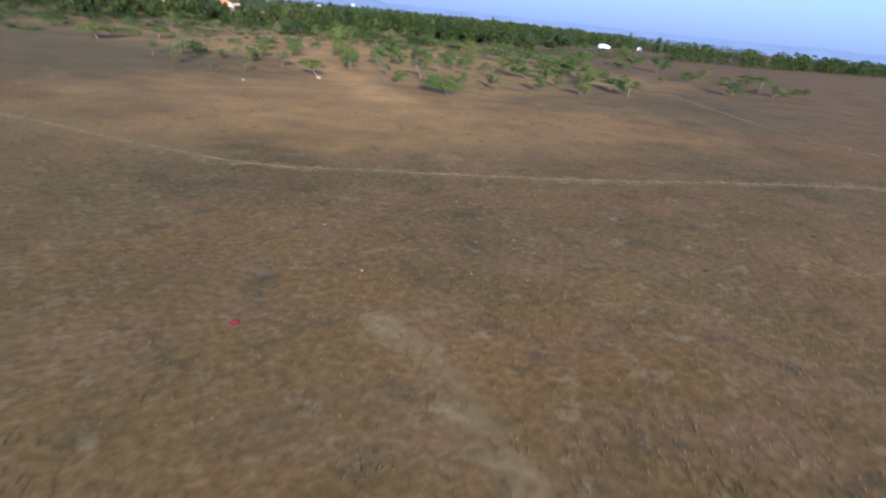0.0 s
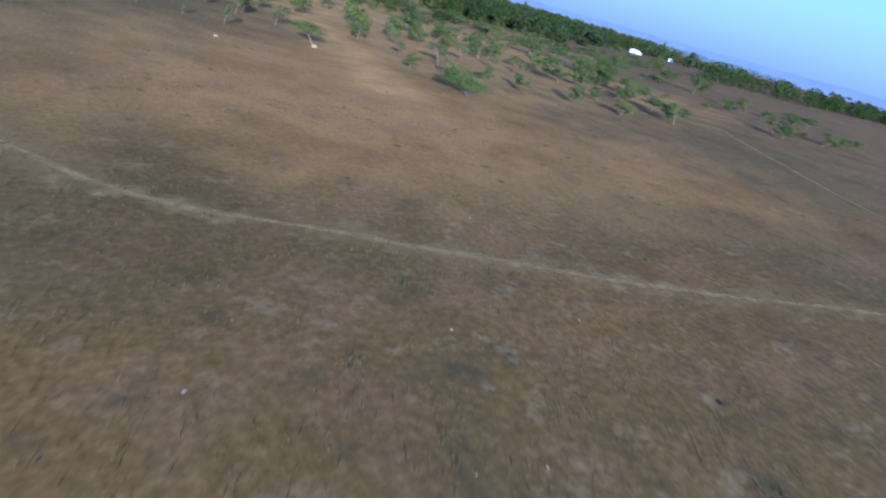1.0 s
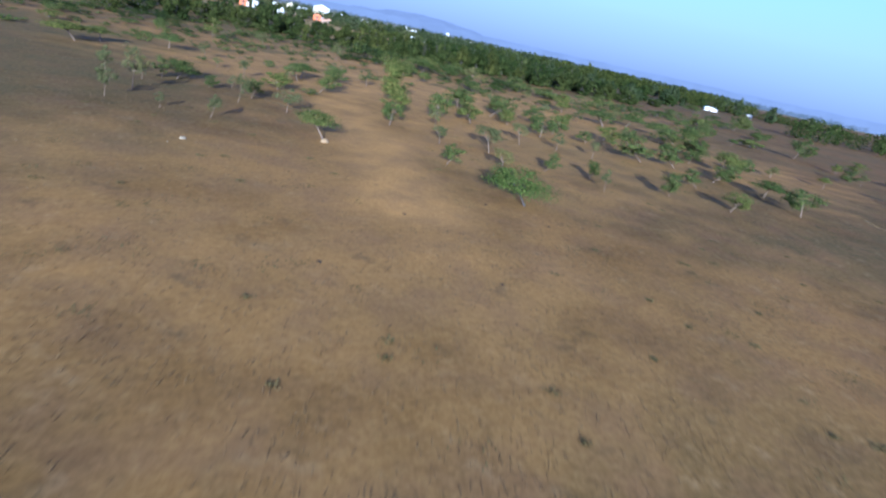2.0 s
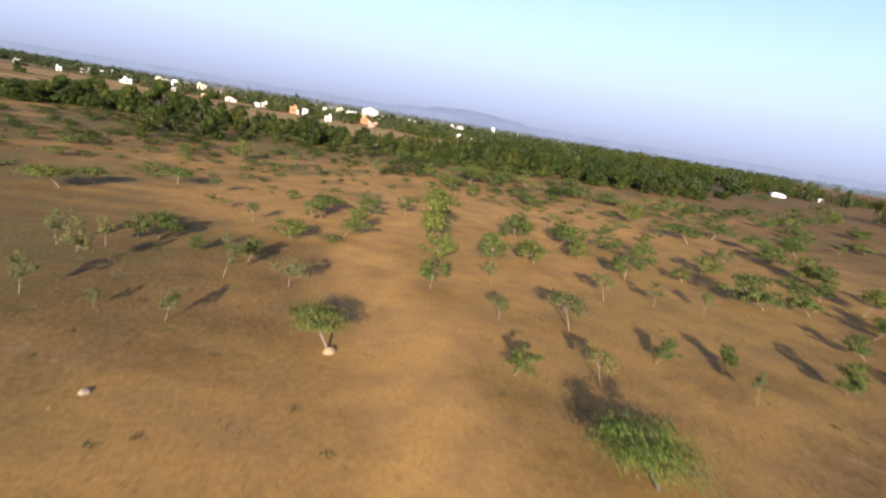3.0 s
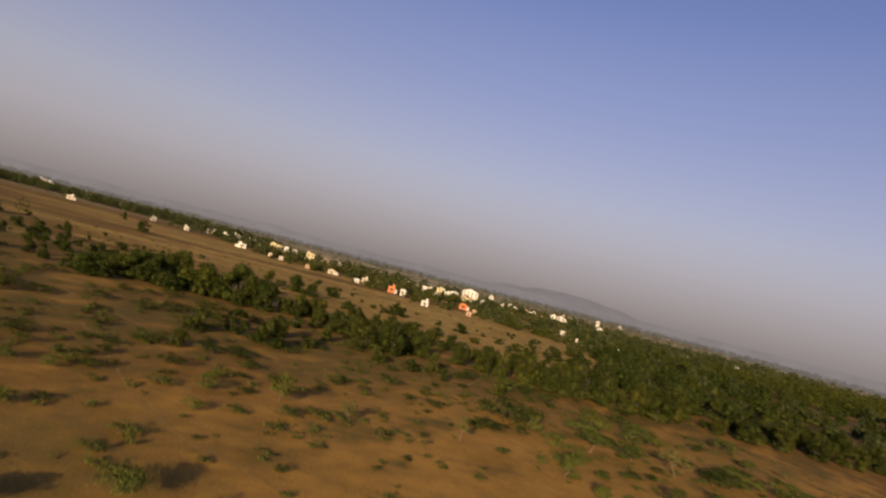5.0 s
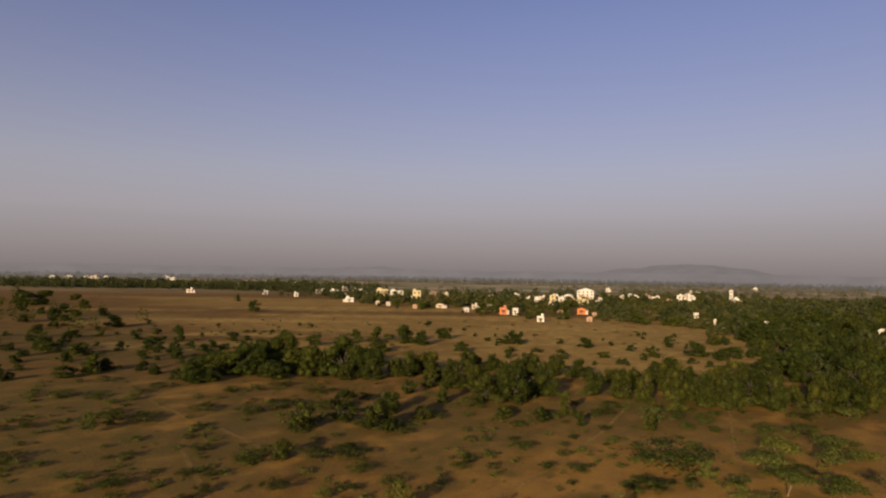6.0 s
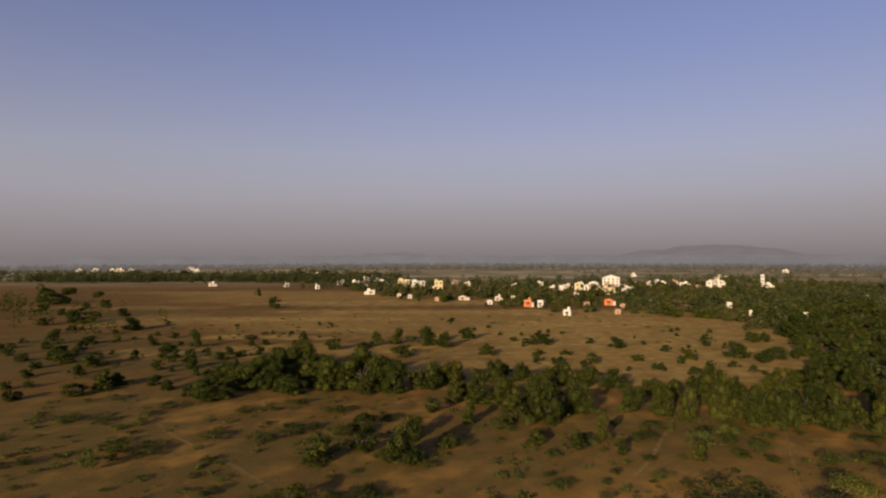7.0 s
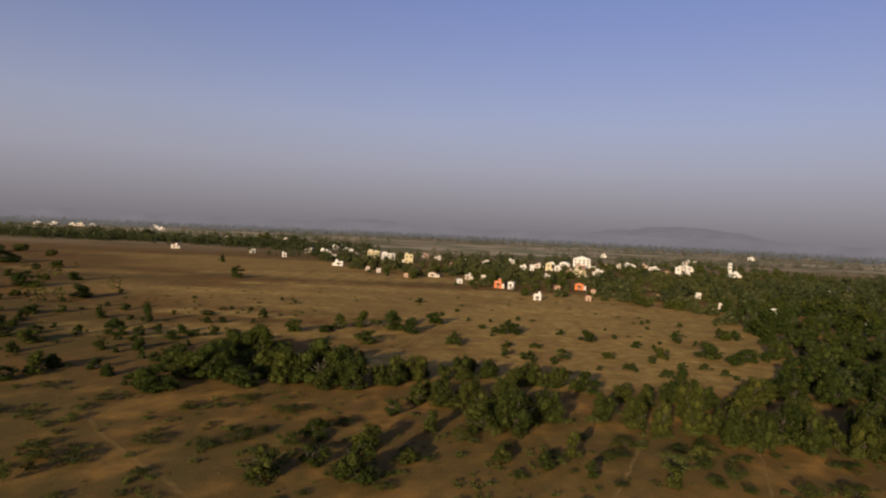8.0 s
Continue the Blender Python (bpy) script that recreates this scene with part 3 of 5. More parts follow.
            if shape == "loose_bush":
                verts += [tuple(q - u * s * 1.2), tuple(q + u * s * 0.6 + v * s * 0.8), tuple(q + u * s * 0.6 - v * s * 0.8)]
                fs.append((i, i + 1, i + 2))
                continue
            verts += [tuple(q - u * s), tuple(q + v * s * 0.5), tuple(q + u * s), tuple(q - v * s * 0.5)]
            fs.append((i, i + 1, i + 2, i + 3))
    return trunk, mesh_of("crown", verts, fs, leafing)


KINDS = {
    "umbrella": [tree_meshes(s, "umbrella", 2900, 0.027, M_BARK, M_LEAF, 0.50, 0.018, 24) for s in (31, 32, 57, 65, 66)],
    "spreading": [tree_meshes(72, "umbrella", 4200, 0.022, M_BARK, M_LEAF, 0.46, 0.022, 32)],
    "round": [tree_meshes(s, "loose", 2300, 0.029, M_BARK, M_LEAF, 0.34, 0.016, 20) for s in (33, 34, 35, 58, 59, 67, 68)],
    "sparse": [tree_meshes(s, "sparse", 1350, 0.027, M_BARK, M_LEAF_DRY, 0.42, 0.014, 16) for s in (36, 37, 38, 60)],
    "tall": [tree_meshes(s, "tall", 4200, 0.028, M_BARK, M_LEAF, 0.3, 0.013, 26) for s in (39, 40)],
    "scrub": [tree_meshes(s, "loose_bush", 1300, 0.028, M_BARK_DARK, M_LEAF, 0.15, 0.012, 18) for s in (51, 52, 53, 61)],
    "thorn": [tree_meshes(s, "loose_bush", 1400, 0.027, M_BARK_DARK, M_LEAF_DARK, 0.15, 0.012, 18) for s in (73, 74, 75)],
    "bush": [tree_meshes(s, "bush", 2200, 0.024, M_BARK_DARK, M_LEAF_DARK, 0.15, 0.02, 26) for s in (41, 42, 62)],
    "green_bush": [tree_meshes(43, "tiered", 5600, 0.017, M_BARK_DARK, M_LEAF_BRIGHT, 0.26, 0.016, 40)],
    "green_clump": [tree_meshes(s, "bush", 2600, 0.022, M_BARK_DARK, M_LEAF_BELT, 0.15, 0.02, 20) for s in (77, 78, 79)],
    "belt": [tree_meshes(s, "full", 6000, 0.018, M_BARK_DARK, M_LEAF_BELT, 0.22, 0.022, 24) for s in (44, 45, 46, 47, 69, 70)],
    "full": [tree_meshes(s, "full", 6000, 0.018, M_BARK_DARK, M_LEAF_DARK, 0.22, 0.024, 24) for s in (48, 49, 50, 76)],
    "woody": [tree_meshes(s, "full", 1300, 0.030, M_BARK_DARK, M_LEAF_DARK, 0.22, 0.024, 30) for s in (63, 64)],
    "wooded": [tree_meshes(s, "full", 620, 0.044, M_BARK_DARK, M_LEAF_DARK, 0.22, 0.024, 12) for s in (83, 84, 85)],
    "garden": [tree_meshes(s, "full", 620, 0.044, M_BARK_DARK, M_LEAF_HAZED, 0.22, 0.024, 12) for s in (80, 81, 82)],
    "weed": [tree_meshes(s, "loose_bush", 170, 0.075, M_BARK_DARK, M_LEAF, 0.12, 0.012, 8) for s in (86, 87, 88)],
    # dense trees with distance haze put into the leaf colour
    "dusty": [tree_meshes(s, "full", 1300, 0.030, M_BARK_DARK, M_LEAF_HAZED, 0.22, 0.024, 24) for s in (54, 55, 56)],
}
tree_random = np.random.RandomState(5)


def tree(kind, x, y, high, wide, label, category="tree", group="", name="tree"):
    trunk, crown = KINDS[kind][tree_random.randint(len(KINDS[kind]))]
    base = new(name)
    base.empty_display_size = 0.5
    sx = wide * tree_random.uniform(0.92, 1.08)
    base.matrix_world = pose(x, y, 0, 0, 0, tree_random.uniform(0, 360)) @ Matrix.Diagonal((sx, sx * tree_random.uniform(0.88, 1.1), high, 1))
    for n, me in (("trunk", trunk), ("crown", crown)):
        ob = new(n, me)
        ob.parent = base
    return tagged(base, label, category, group)


def thicket(name, kind_rows, label):
    """Many trees that nobody could count, joined; rows of kind, x, y, height, width."""
    r = np.random.RandomState(19)
    verts, fs, slots, mats, base = [], [], [], [], 0
    for kind, x, y, high, wide in kind_rows:
        a = r.uniform(0, 6.28)
        turn = np.array([[math.cos(a), -math.sin(a), 0], [math.sin(a), math.cos(a), 0], [0, 0, 1]])
        for me in KINDS[kind][r.randint(len(KINDS[kind]))]:
            co = np.empty(len(me.vertices) * 3)
            me.vertices.foreach_get("co", co)
            verts.append((co.reshape(-1, 3) * (wide, wide * 0.95, high)) @ turn.T + (x, y, 0))
            if me.materials[0] not in mats:
                mats.append(me.materials[0])
            for f in me.polygons:
                fs.append([base + i for i in f.vertices])
                slots.append(mats.index(me.materials[0]))
            base += len(me.vertices)
    me = mesh_of(name, np.concatenate(verts), fs, mats[0])
    for m in mats[1:]:
        me.materials.append(m)
    me.polygons.foreach_set("material_index", slots)
    return tagged(new(name, me), label, "trees", kind="stuff")


# kind, x, y, height, crown width
FIELD_TREES_A = [
    ("sparse", -4.4, -28.2, 2.0, 2.3), ("sparse", -11.3, -34.8, 1.6, 1.4), ("round", -6.5, -22.7, 1.7, 1.5), ("sparse", -5.2, -9.2, 2.1, 1.5),
    ("round", -2.5, -14.5, 2.0, 2.7), ("round", 2.7, -12.0, 2.7, 2.9), ("sparse", 9.3, 3.5, 2.2, 2.8), ("umbrella", 3.3, -0.4, 1.8, 3.2),
    ("sparse", 13.2, 1.9, 2.3, 1.9), ("scrub", 1.0, -14.7, 0.7, 1.8), ("tall", 12.6, -11.9, 5.4, 3.7), ("round", 9.5, -18.9, 2.7, 2.9),
    ("round", 5.7, -27.2, 2.3, 2.2), ("umbrella", -22.0, -0.2, 2.0, 5.2), ("umbrella", -12.0, 8.8, 1.8, 3.9), ("round", -13.9, -18.1, 1.8, 1.6),
    ("sparse", -12.2, -13.1, 1.2, 1.5), ("sparse", -16.4, -27.2, 3.2, 1.9), ("sparse", -18.4, -21.3, 2.3, 1.7), ("sparse", -15.6, -21.1, 2.0, 1.5),
    ("round", -10.0, -20.4, 1.2, 1.3), ("sparse", -18.2, -31.4, 2.1, 1.4), ("scrub", -28.7, 41.3, 1.1, 2.2), ("scrub", -31.8, 35.7, 1.2, 2.4)]
FIELD_TREES_B = [
    ("scrub", -27.0, 21.6, 1.5, 3.2), ("scrub", -15.6, 20.0, 1.1, 2.4), ("scrub", 1.0, 10.2, 0.6, 1.0), ("sparse", -8.3, -26.7, 2.3, 1.3),
    ("round", -3.5, 39.3, 3.1, 3.0), ("scrub", -11.8, 45.0, 1.3, 2.0), ("sparse", 8.0, 31.6, 1.6, 1.5), ("sparse", 19.0, 37.8, 3.2, 2.0),
    ("sparse", -10.7, -15.4, 0.8, 0.8), ("sparse", -14.6, -33.3, 1.1, 0.8), ("thorn", 31.2, 59.7, 3.3, 10.1), ("round", 34.1, 51.0, 2.7, 2.5),
    ("round", 44.2, 28.0, 2.4, 2.9), ("umbrella", 41.1, 46.2, 2.6, 4.7), ("round", 47.7, 46.0, 2.8, 4.3), ("thorn", 61.9, 40.7, 2.5, 5.9),
    ("umbrella", 25.1, -4.4, 2.0, 3.7), ("round", 15.0, -18.1, 2.9, 2.4), ("round", 19.6, -18.1, 2.2, 2.8), ("sparse", 11.6, -25.2, 1.8, 1.4),
    ("round", 31.2, -5.0, 2.2, 2.8), ("sparse", 8.2, -33.4, 1.6, 1.7), ("sparse", 12.6, -34.9, 2.4, 2.7), ("round", 5.0, -41.5, 1.6, 1.6)]
FIELD_TREES_C = [
    ("sparse", 9.4, -42.8, 2.0, 1.9), ("round", 15.3, -40.1, 1.6, 1.5), ("round", 19.1, -41.5, 1.7, 1.2), ("round", 27.7, -21.2, 2.2, 3.0),
    ("sparse", 24.3, -29.3, 1.9, 1.8), ("sparse", 27.9, -31.1, 2.0, 1.5), ("round", 37.0, -29.1, 3.0, 5.0), ("round", 41.3, -30.4, 2.6, 3.4),
    ("round", 75.0, 0.3, 3.0, 4.0), ("umbrella", 66.5, -2.4, 2.4, 4.2), ("umbrella", 56.2, 0.8, 2.3, 6.5), ("umbrella", 66.5, 6.5, 2.2, 4.3),
    ("scrub", 110.0, 43.4, 2.4, 4.5), ("round", 56.4, 13.4, 3.4, 3.6), ("scrub", 55.8, 19.3, 1.6, 2.7), ("scrub", 92.6, 45.4, 3.0, 5.2),
    ("scrub", 94.9, 39.7, 1.9, 5.1), ("round", 150.3, 49.7, 4.6, 5.2), ("round", 93.4, 11.8, 2.8, 3.8), ("scrub", 130.2, 24.0, 2.5, 4.1),
    ("scrub", 104.6, 9.2, 1.8, 2.7), ("round", 34.9, -21.2, 1.5, 1.8), ("round", 52.3, -9.6, 1.7, 2.1), ("round", 55.3, -27.9, 2.1, 2.5)]
FIELD_TREES_D = [
    ("round", 41.6, -35.9, 1.9, 2.3), ("round", 25.9, -44.5, 2.2, 1.9), ("round", 34.5, -40.0, 1.7, 2.0), ("round", 107.5, -0.8, 4.5, 4.9),
    ("sparse", 17.7, -45.3, 1.8, 1.2), ("sparse", 35.1, 4.6, 1.8, 1.8), ("sparse", 20.1, -28.4, 2.3, 2.1), ("round", 49.1, -25.4, 1.8, 2.9),
    ("scrub", 129.3, 94.1, 2.4, 5.2), ("scrub", 197.9, 114.9, 3.2, 7.7), ("scrub", 154.8, 61.6, 2.7, 6.2), ("round", 29.8, -48.0, 1.9, 2.1),
    ("round", 40.5, -47.6, 2.6, 3.0), ("umbrella", 44.3, -40.6, 1.7, 3.3), ("round", 44.7, -34.1, 2.0, 2.6), ("scrub", 103.5, 5.7, 2.3, 4.2),
    ("scrub", 119.3, -7.0, 2.2, 4.4), ("scrub", 137.6, 44.4, 2.2, 4.7), ("sparse", -8.0, 4.7, 1.9, 1.6), ("scrub", -12.0, 38.5, 1.9, 2.1),
    ("sparse", 5.1, 36.4, 2.6, 2.0), ("scrub", 12.6, 63.9, 1.5, 3.3), ("sparse", 13.4, 32.3, 1.1, 1.1), ("scrub", 23.8, 36.3, 1.1, 1.7)]
FIELD_TREES_E = [
    ("scrub", 18.1, 25.3, 0.6, 1.1), ("scrub", 0.4, 5.9, 1.0, 1.5), ("scrub", 18.2, 13.4, 0.7, 1.8), ("umbrella", 2.1, -3.9, 1.8, 2.6),
    ("round", 7.7, -1.0, 2.4, 2.4), ("sparse", 13.2, 4.6, 1.3, 1.3), ("scrub", -27.4, 35.4, 1.2, 2.1), ("umbrella", -19.6, 3.3, 1.6, 3.0),
    ("round", -12.6, -17.7, 1.8, 2.7), ("sparse", 0.3, -7.3, 1.9, 1.3), ("sparse", -7.4, -3.8, 1.2, 1.1), ("scrub", -16.0, 15.4, 0.9, 2.1),
    ("scrub", -8.5, 0.9, 0.7, 1.1), ("sparse", -7.7, -18.7, 1.2, 1.1), ("umbrella", 44.4, 53.3, 2.6, 5.8), ("round", 30.8, 32.0, 2.9, 2.6),
    ("round", 32.3, 24.9, 2.1, 2.4), ("sparse", 52.4, 42.0, 3.4, 3.9), ("scrub", 66.2, 44.5, 2.7, 6.2), ("scrub", 69.4, 38.6, 2.7, 7.0),
    ("scrub", 84.2, 39.3, 2.7, 6.4), ("sparse", 68.8, 28.6, 2.1, 2.8), ("round", 23.5, -6.9, 2.8, 3.7), ("round", 27.6, -8.8, 2.9, 3.9)]
FIELD_TREES_F = [
    ("scrub", 85.3, 6.6, 2.1, 3.2), ("scrub", 113.1, 31.1, 4.0, 7.3), ("scrub", 123.3, 50.5, 2.7, 5.9), ("scrub", 103.3, 27.7, 2.9, 4.4),
    ("round", 20.7, -15.7, 1.7, 2.0), ("sparse", 44.9, 3.1, 1.8, 1.9), ("round", 59.6, -9.2, 2.6, 5.1), ("round", 57.3, -16.2, 3.0, 4.7),
    ("round", 32.2, -17.3, 2.4, 3.0), ("scrub", 133.1, 27.9, 3.2, 5.3), ("scrub", 165.3, 58.6, 3.3, 6.7), ("scrub", -3.2, 34.8, 1.2, 2.9),
    ("scrub", -10.9, 30.5, 1.2, 1.9), ("scrub", -7.8, 32.1, 0.9, 2.2), ("scrub", -50.9, 69.8, 3.4, 2.6), ("scrub", 38.2, 80.7, 2.8, 4.4),
    ("scrub", 44.5, 85.6, 2.3, 3.4), ("scrub", 34.6, 44.7, 2.0, 2.8), ("scrub", 59.1, 66.1, 2.8, 4.9), ("scrub", 59.7, 60.1, 2.0, 3.9),
    ("round", 41.5, 21.7, 2.3, 2.7), ("umbrella", 47.1, 60.9, 2.7, 5.6), ("scrub", 54.6, 57.6, 2.6, 5.2), ("round", 40.1, -0.5, 1.7, 2.1),
    ("round", 37.5, -11.3, 2.1, 2.3), ("round", 26.8, -14.8, 1.8, 2.4), ("round", 40.9, -17.3, 2.4, 2.9), ("round", 55.7, -21.4, 2.8, 2.7),
    ("scrub", 72.0, 43.0, 2.1, 4.4), ("scrub", 81.6, 69.6, 2.4, 4.8), ("scrub", 38.1, 43.9, 1.4, 3.1), ("scrub", -17.0, 36.6, 1.0, 2.7)]
FIELD_TREES = FIELD_TREES_A + FIELD_TREES_B + FIELD_TREES_C + FIELD_TREES_D + FIELD_TREES_E + FIELD_TREES_F
BELT_TREES_A = [
    ("full", -12.9, 117.3, 5.2, 5.4), ("full", -4.8, 122.7, 6.5, 5.6), ("full", 0.2, 127.2, 7.4, 6.7), ("full", 4.8, 112.2, 6.0, 5.8),
    ("full", 10.8, 110.4, 7.1, 7.1), ("full", 16.5, 109.8, 6.9, 6.1), ("full", 16.9, 95.0, 8.6, 8.1), ("full", 23.9, 101.5, 7.5, 6.0),
    ("full", 34.9, 103.4, 7.2, 5.6), ("full", 39.1, 99.6, 7.2, 5.3), ("full", 42.4, 95.8, 7.9, 4.9), ("full", 49.2, 98.0, 7.4, 6.2),
    ("full", 53.1, 92.3, 8.5, 6.0), ("full", 56.8, 90.0, 8.1, 5.3), ("full", 65.4, 90.1, 8.5, 5.4), ("full", 72.6, 87.9, 8.9, 6.1),
    ("full", 77.1, 86.5, 9.4, 7.6), ("full", 10.2, 130.7, 5.8, 6.0), ("full", 16.3, 131.4, 5.3, 6.0), ("full", 25.5, 127.4, 6.4, 6.8),
    ("full", 31.2, 125.2, 5.7, 5.9), ("full", 36.6, 121.9, 4.9, 5.8), ("full", 42.9, 118.0, 4.4, 5.1), ("full", 52.5, 116.9, 4.9, 5.6)]
BELT_TREES_B = [
    ("full", 58.6, 113.3, 5.6, 6.0), ("full", 64.8, 110.4, 6.0, 6.2), ("full", 72.4, 105.4, 6.6, 6.2), ("full", 84.4, 102.0, 7.5, 6.8),
    ("full", 89.3, 98.1, 6.8, 6.8), ("full", 45.8, 112.2, 4.3, 4.7), ("full", 92.4, 86.2, 5.5, 5.8), ("full", 98.5, 84.6, 5.7, 6.2),
    ("full", 106.7, 83.1, 5.9, 6.2), ("full", 115.3, 81.7, 6.2, 6.4), ("full", 124.2, 80.1, 6.0, 6.3), ("full", 134.1, 79.2, 4.8, 5.4),
    ("full", 128.5, 101.8, 6.0, 7.0), ("full", 137.8, 98.4, 6.1, 7.1), ("full", 120.7, 105.9, 5.6, 6.6), ("full", 139.8, 89.2, 5.6, 6.6),
    ("full", 109.1, 110.2, 5.5, 6.4), ("full", 165.2, 99.8, 4.1, 6.3), ("full", 183.4, 155.1, 5.9, 8.2), ("full", 17.8, 101.2, 7.0, 7.9),
    ("full", 52.1, 106.4, 7.9, 7.7), ("full", 57.4, 97.6, 8.5, 7.8), ("full", 63.4, 94.7, 8.4, 7.0), ("full", 76.1, 93.3, 9.1, 7.5)]
BELT_TREES_C = [
    ("full", 84.9, 93.7, 8.0, 8.6), ("full", 102.7, 92.2, 7.4, 8.5), ("full", 112.4, 90.8, 7.4, 8.4), ("full", 121.6, 89.7, 7.4, 8.4),
    ("full", 71.3, 118.9, 6.9, 7.5), ("full", 81.9, 122.0, 7.2, 7.8), ("full", 101.8, 124.4, 8.3, 9.2), ("full", 120.1, 128.6, 9.2, 9.9),
    ("full", 137.8, 120.2, 9.9, 10.2)]
BELT_TREES = BELT_TREES_A + BELT_TREES_B + BELT_TREES_C
CLUMP_TREES_A = [
    ("full", -51.4, 113.1, 5.5, 6.8), ("full", -47.9, 122.7, 6.0, 7.4), ("full", -43.2, 123.3, 7.4, 8.5), ("full", -38.8, 143.1, 9.3, 8.3),
    ("full", -47.0, 152.8, 5.5, 6.4), ("full", -27.1, 121.1, 7.9, 7.0), ("full", -19.7, 121.2, 10.6, 10.2), ("full", -34.8, 117.8, 4.3, 6.5),
    ("full", -54.6, 135.4, 4.3, 6.4), ("full", -32.5, 128.6, 5.8, 6.1), ("full", -17.6, 140.8, 5.0, 5.2), ("full", -44.5, 135.1, 6.2, 6.2),
    ("full", -219.2, 313.3, 7.0, 10.2), ("full", -195.2, 291.8, 5.9, 8.8), ("full", -204.4, 327.7, 5.8, 9.7), ("full", -301.0, 439.5, 7.1, 14.2),
    ("full", -290.7, 452.2, 6.3, 13.4), ("full", -200.9, 342.0, 4.6, 8.6), ("full", -28.1, 180.0, 2.8, 4.1), ("full", -175.0, 246.7, 5.6, 8.6),
    ("full", -149.8, 217.0, 4.0, 6.6), ("full", -151.0, 227.9, 4.1, 7.3), ("full", -172.3, 282.3, 4.4, 7.7), ("full", -239.0, 361.7, 5.8, 10.1)]
CLUMP_TREES_B = [
    ("full", -251.1, 421.8, 4.9, 9.8), ("full", -260.1, 373.0, 6.1, 10.6), ("full", -122.3, 191.5, 3.1, 5.7), ("full", -119.9, 170.8, 3.2, 6.0)]
CLUMP_TREES = CLUMP_TREES_A + CLUMP_TREES_B
SHRUBS_A = [
    ("scrub", 10.7, 168.7, 3.5, 6.4), ("scrub", 29.9, 189.6, 5.3, 8.9), ("scrub", 25.9, 168.3, 2.3, 4.4), ("scrub", 34.4, 169.2, 1.6, 4.5),
    ("scrub", 53.0, 182.0, 3.9, 7.8), ("scrub", 39.6, 155.4, 3.7, 4.4), ("scrub", 52.9, 158.2, 2.6, 4.9), ("scrub", 53.5, 145.6, 1.9, 2.9),
    ("scrub", 69.0, 161.3, 3.9, 5.7), ("scrub", 84.2, 186.8, 4.5, 4.9), ("scrub", 82.5, 164.2, 5.0, 10.0), ("scrub", 87.1, 155.7, 4.9, 6.7),
    ("scrub", 61.3, 129.9, 4.5, 6.5), ("scrub", 67.5, 176.1, 2.2, 4.8), ("scrub", 31.0, 157.5, 1.7, 2.5), ("scrub", 46.3, 144.1, 1.3, 2.4),
    ("scrub", 75.3, 148.3, 2.0, 3.7), ("scrub", 52.0, 127.3, 1.4, 3.1), ("scrub", -24.5, 188.0, 5.2, 6.2), ("scrub", -16.9, 191.9, 6.0, 7.9),
    ("scrub", -8.7, 189.8, 6.9, 9.5), ("scrub", -1.8, 185.4, 5.4, 7.0), ("scrub", -13.5, 167.0, 3.8, 9.0), ("scrub", 6.6, 204.5, 5.6, 7.7)]
SHRUBS_B = [
    ("scrub", -37.0, 178.9, 5.0, 6.9), ("scrub", -52.2, 202.4, 2.9, 3.9), ("scrub", -98.9, 331.0, 7.5, 9.3), ("scrub", -140.9, 436.4, 6.1, 5.4),
    ("scrub", 0.5, 259.4, 2.6, 4.8), ("scrub", -18.9, 152.5, 2.1, 4.0), ("scrub", -82.2, 162.8, 4.7, 6.9), ("scrub", -83.3, 184.0, 6.2, 5.5),
    ("scrub", -128.9, 229.7, 5.7, 13.7), ("scrub", -97.1, 150.4, 4.3, 9.4), ("scrub", -77.8, 122.0, 5.2, 6.7), ("scrub", -160.5, 285.3, 5.5, 7.1),
    ("scrub", -107.8, 155.2, 3.8, 8.0), ("scrub", -164.6, 256.0, 7.6, 12.7), ("scrub", -242.3, 358.0, 10.8, 16.6), ("scrub", -115.8, 196.3, 3.1, 5.0),
    ("scrub", -100.3, 205.6, 2.7, 5.0), ("scrub", -67.6, 169.3, 2.8, 6.3), ("scrub", -70.9, 202.5, 2.2, 6.2), ("scrub", -77.0, 145.5, 2.8, 4.8),
    ("scrub", -80.9, 115.5, 3.6, 6.0), ("scrub", -134.1, 190.4, 4.7, 7.8)]
SHRUBS = SHRUBS_A + SHRUBS_B
WOOD_TREES_A = [
    ("full", 104.7, 167.0, 6.3, 7.3), ("full", 92.7, 140.3, 6.3, 6.9), ("full", 110.7, 157.3, 8.5, 9.8), ("full", 133.2, 172.9, 8.8, 9.9),
    ("full", 130.0, 153.4, 8.8, 10.1), ("full", 89.5, 119.8, 8.4, 8.4), ("full", 98.8, 116.1, 7.8, 8.5), ("full", 98.1, 106.3, 8.1, 8.1),
    ("full", 75.7, 122.8, 5.5, 8.2), ("full", 110.0, 141.1, 7.0, 8.5), ("full", 142.5, 208.4, 8.5, 9.7), ("full", 184.2, 234.1, 8.5, 10.9),
    ("full", 165.2, 189.1, 8.8, 11.3), ("full", 122.7, 187.5, 7.5, 8.3), ("full", 93.8, 161.4, 4.8, 6.3), ("full", 133.3, 184.0, 7.6, 9.5),
    ("full", 91.0, 132.6, 6.9, 7.7), ("full", 118.9, 134.2, 7.2, 9.1), ("full", 103.8, 195.6, 4.5, 6.7), ("full", 124.0, 212.1, 6.2, 8.3),
    ("full", 152.2, 242.2, 6.7, 9.6), ("full", 173.3, 241.9, 7.0, 9.9), ("full", 203.6, 240.3, 6.8, 10.5), ("full", 191.0, 283.2, 6.3, 10.3)]
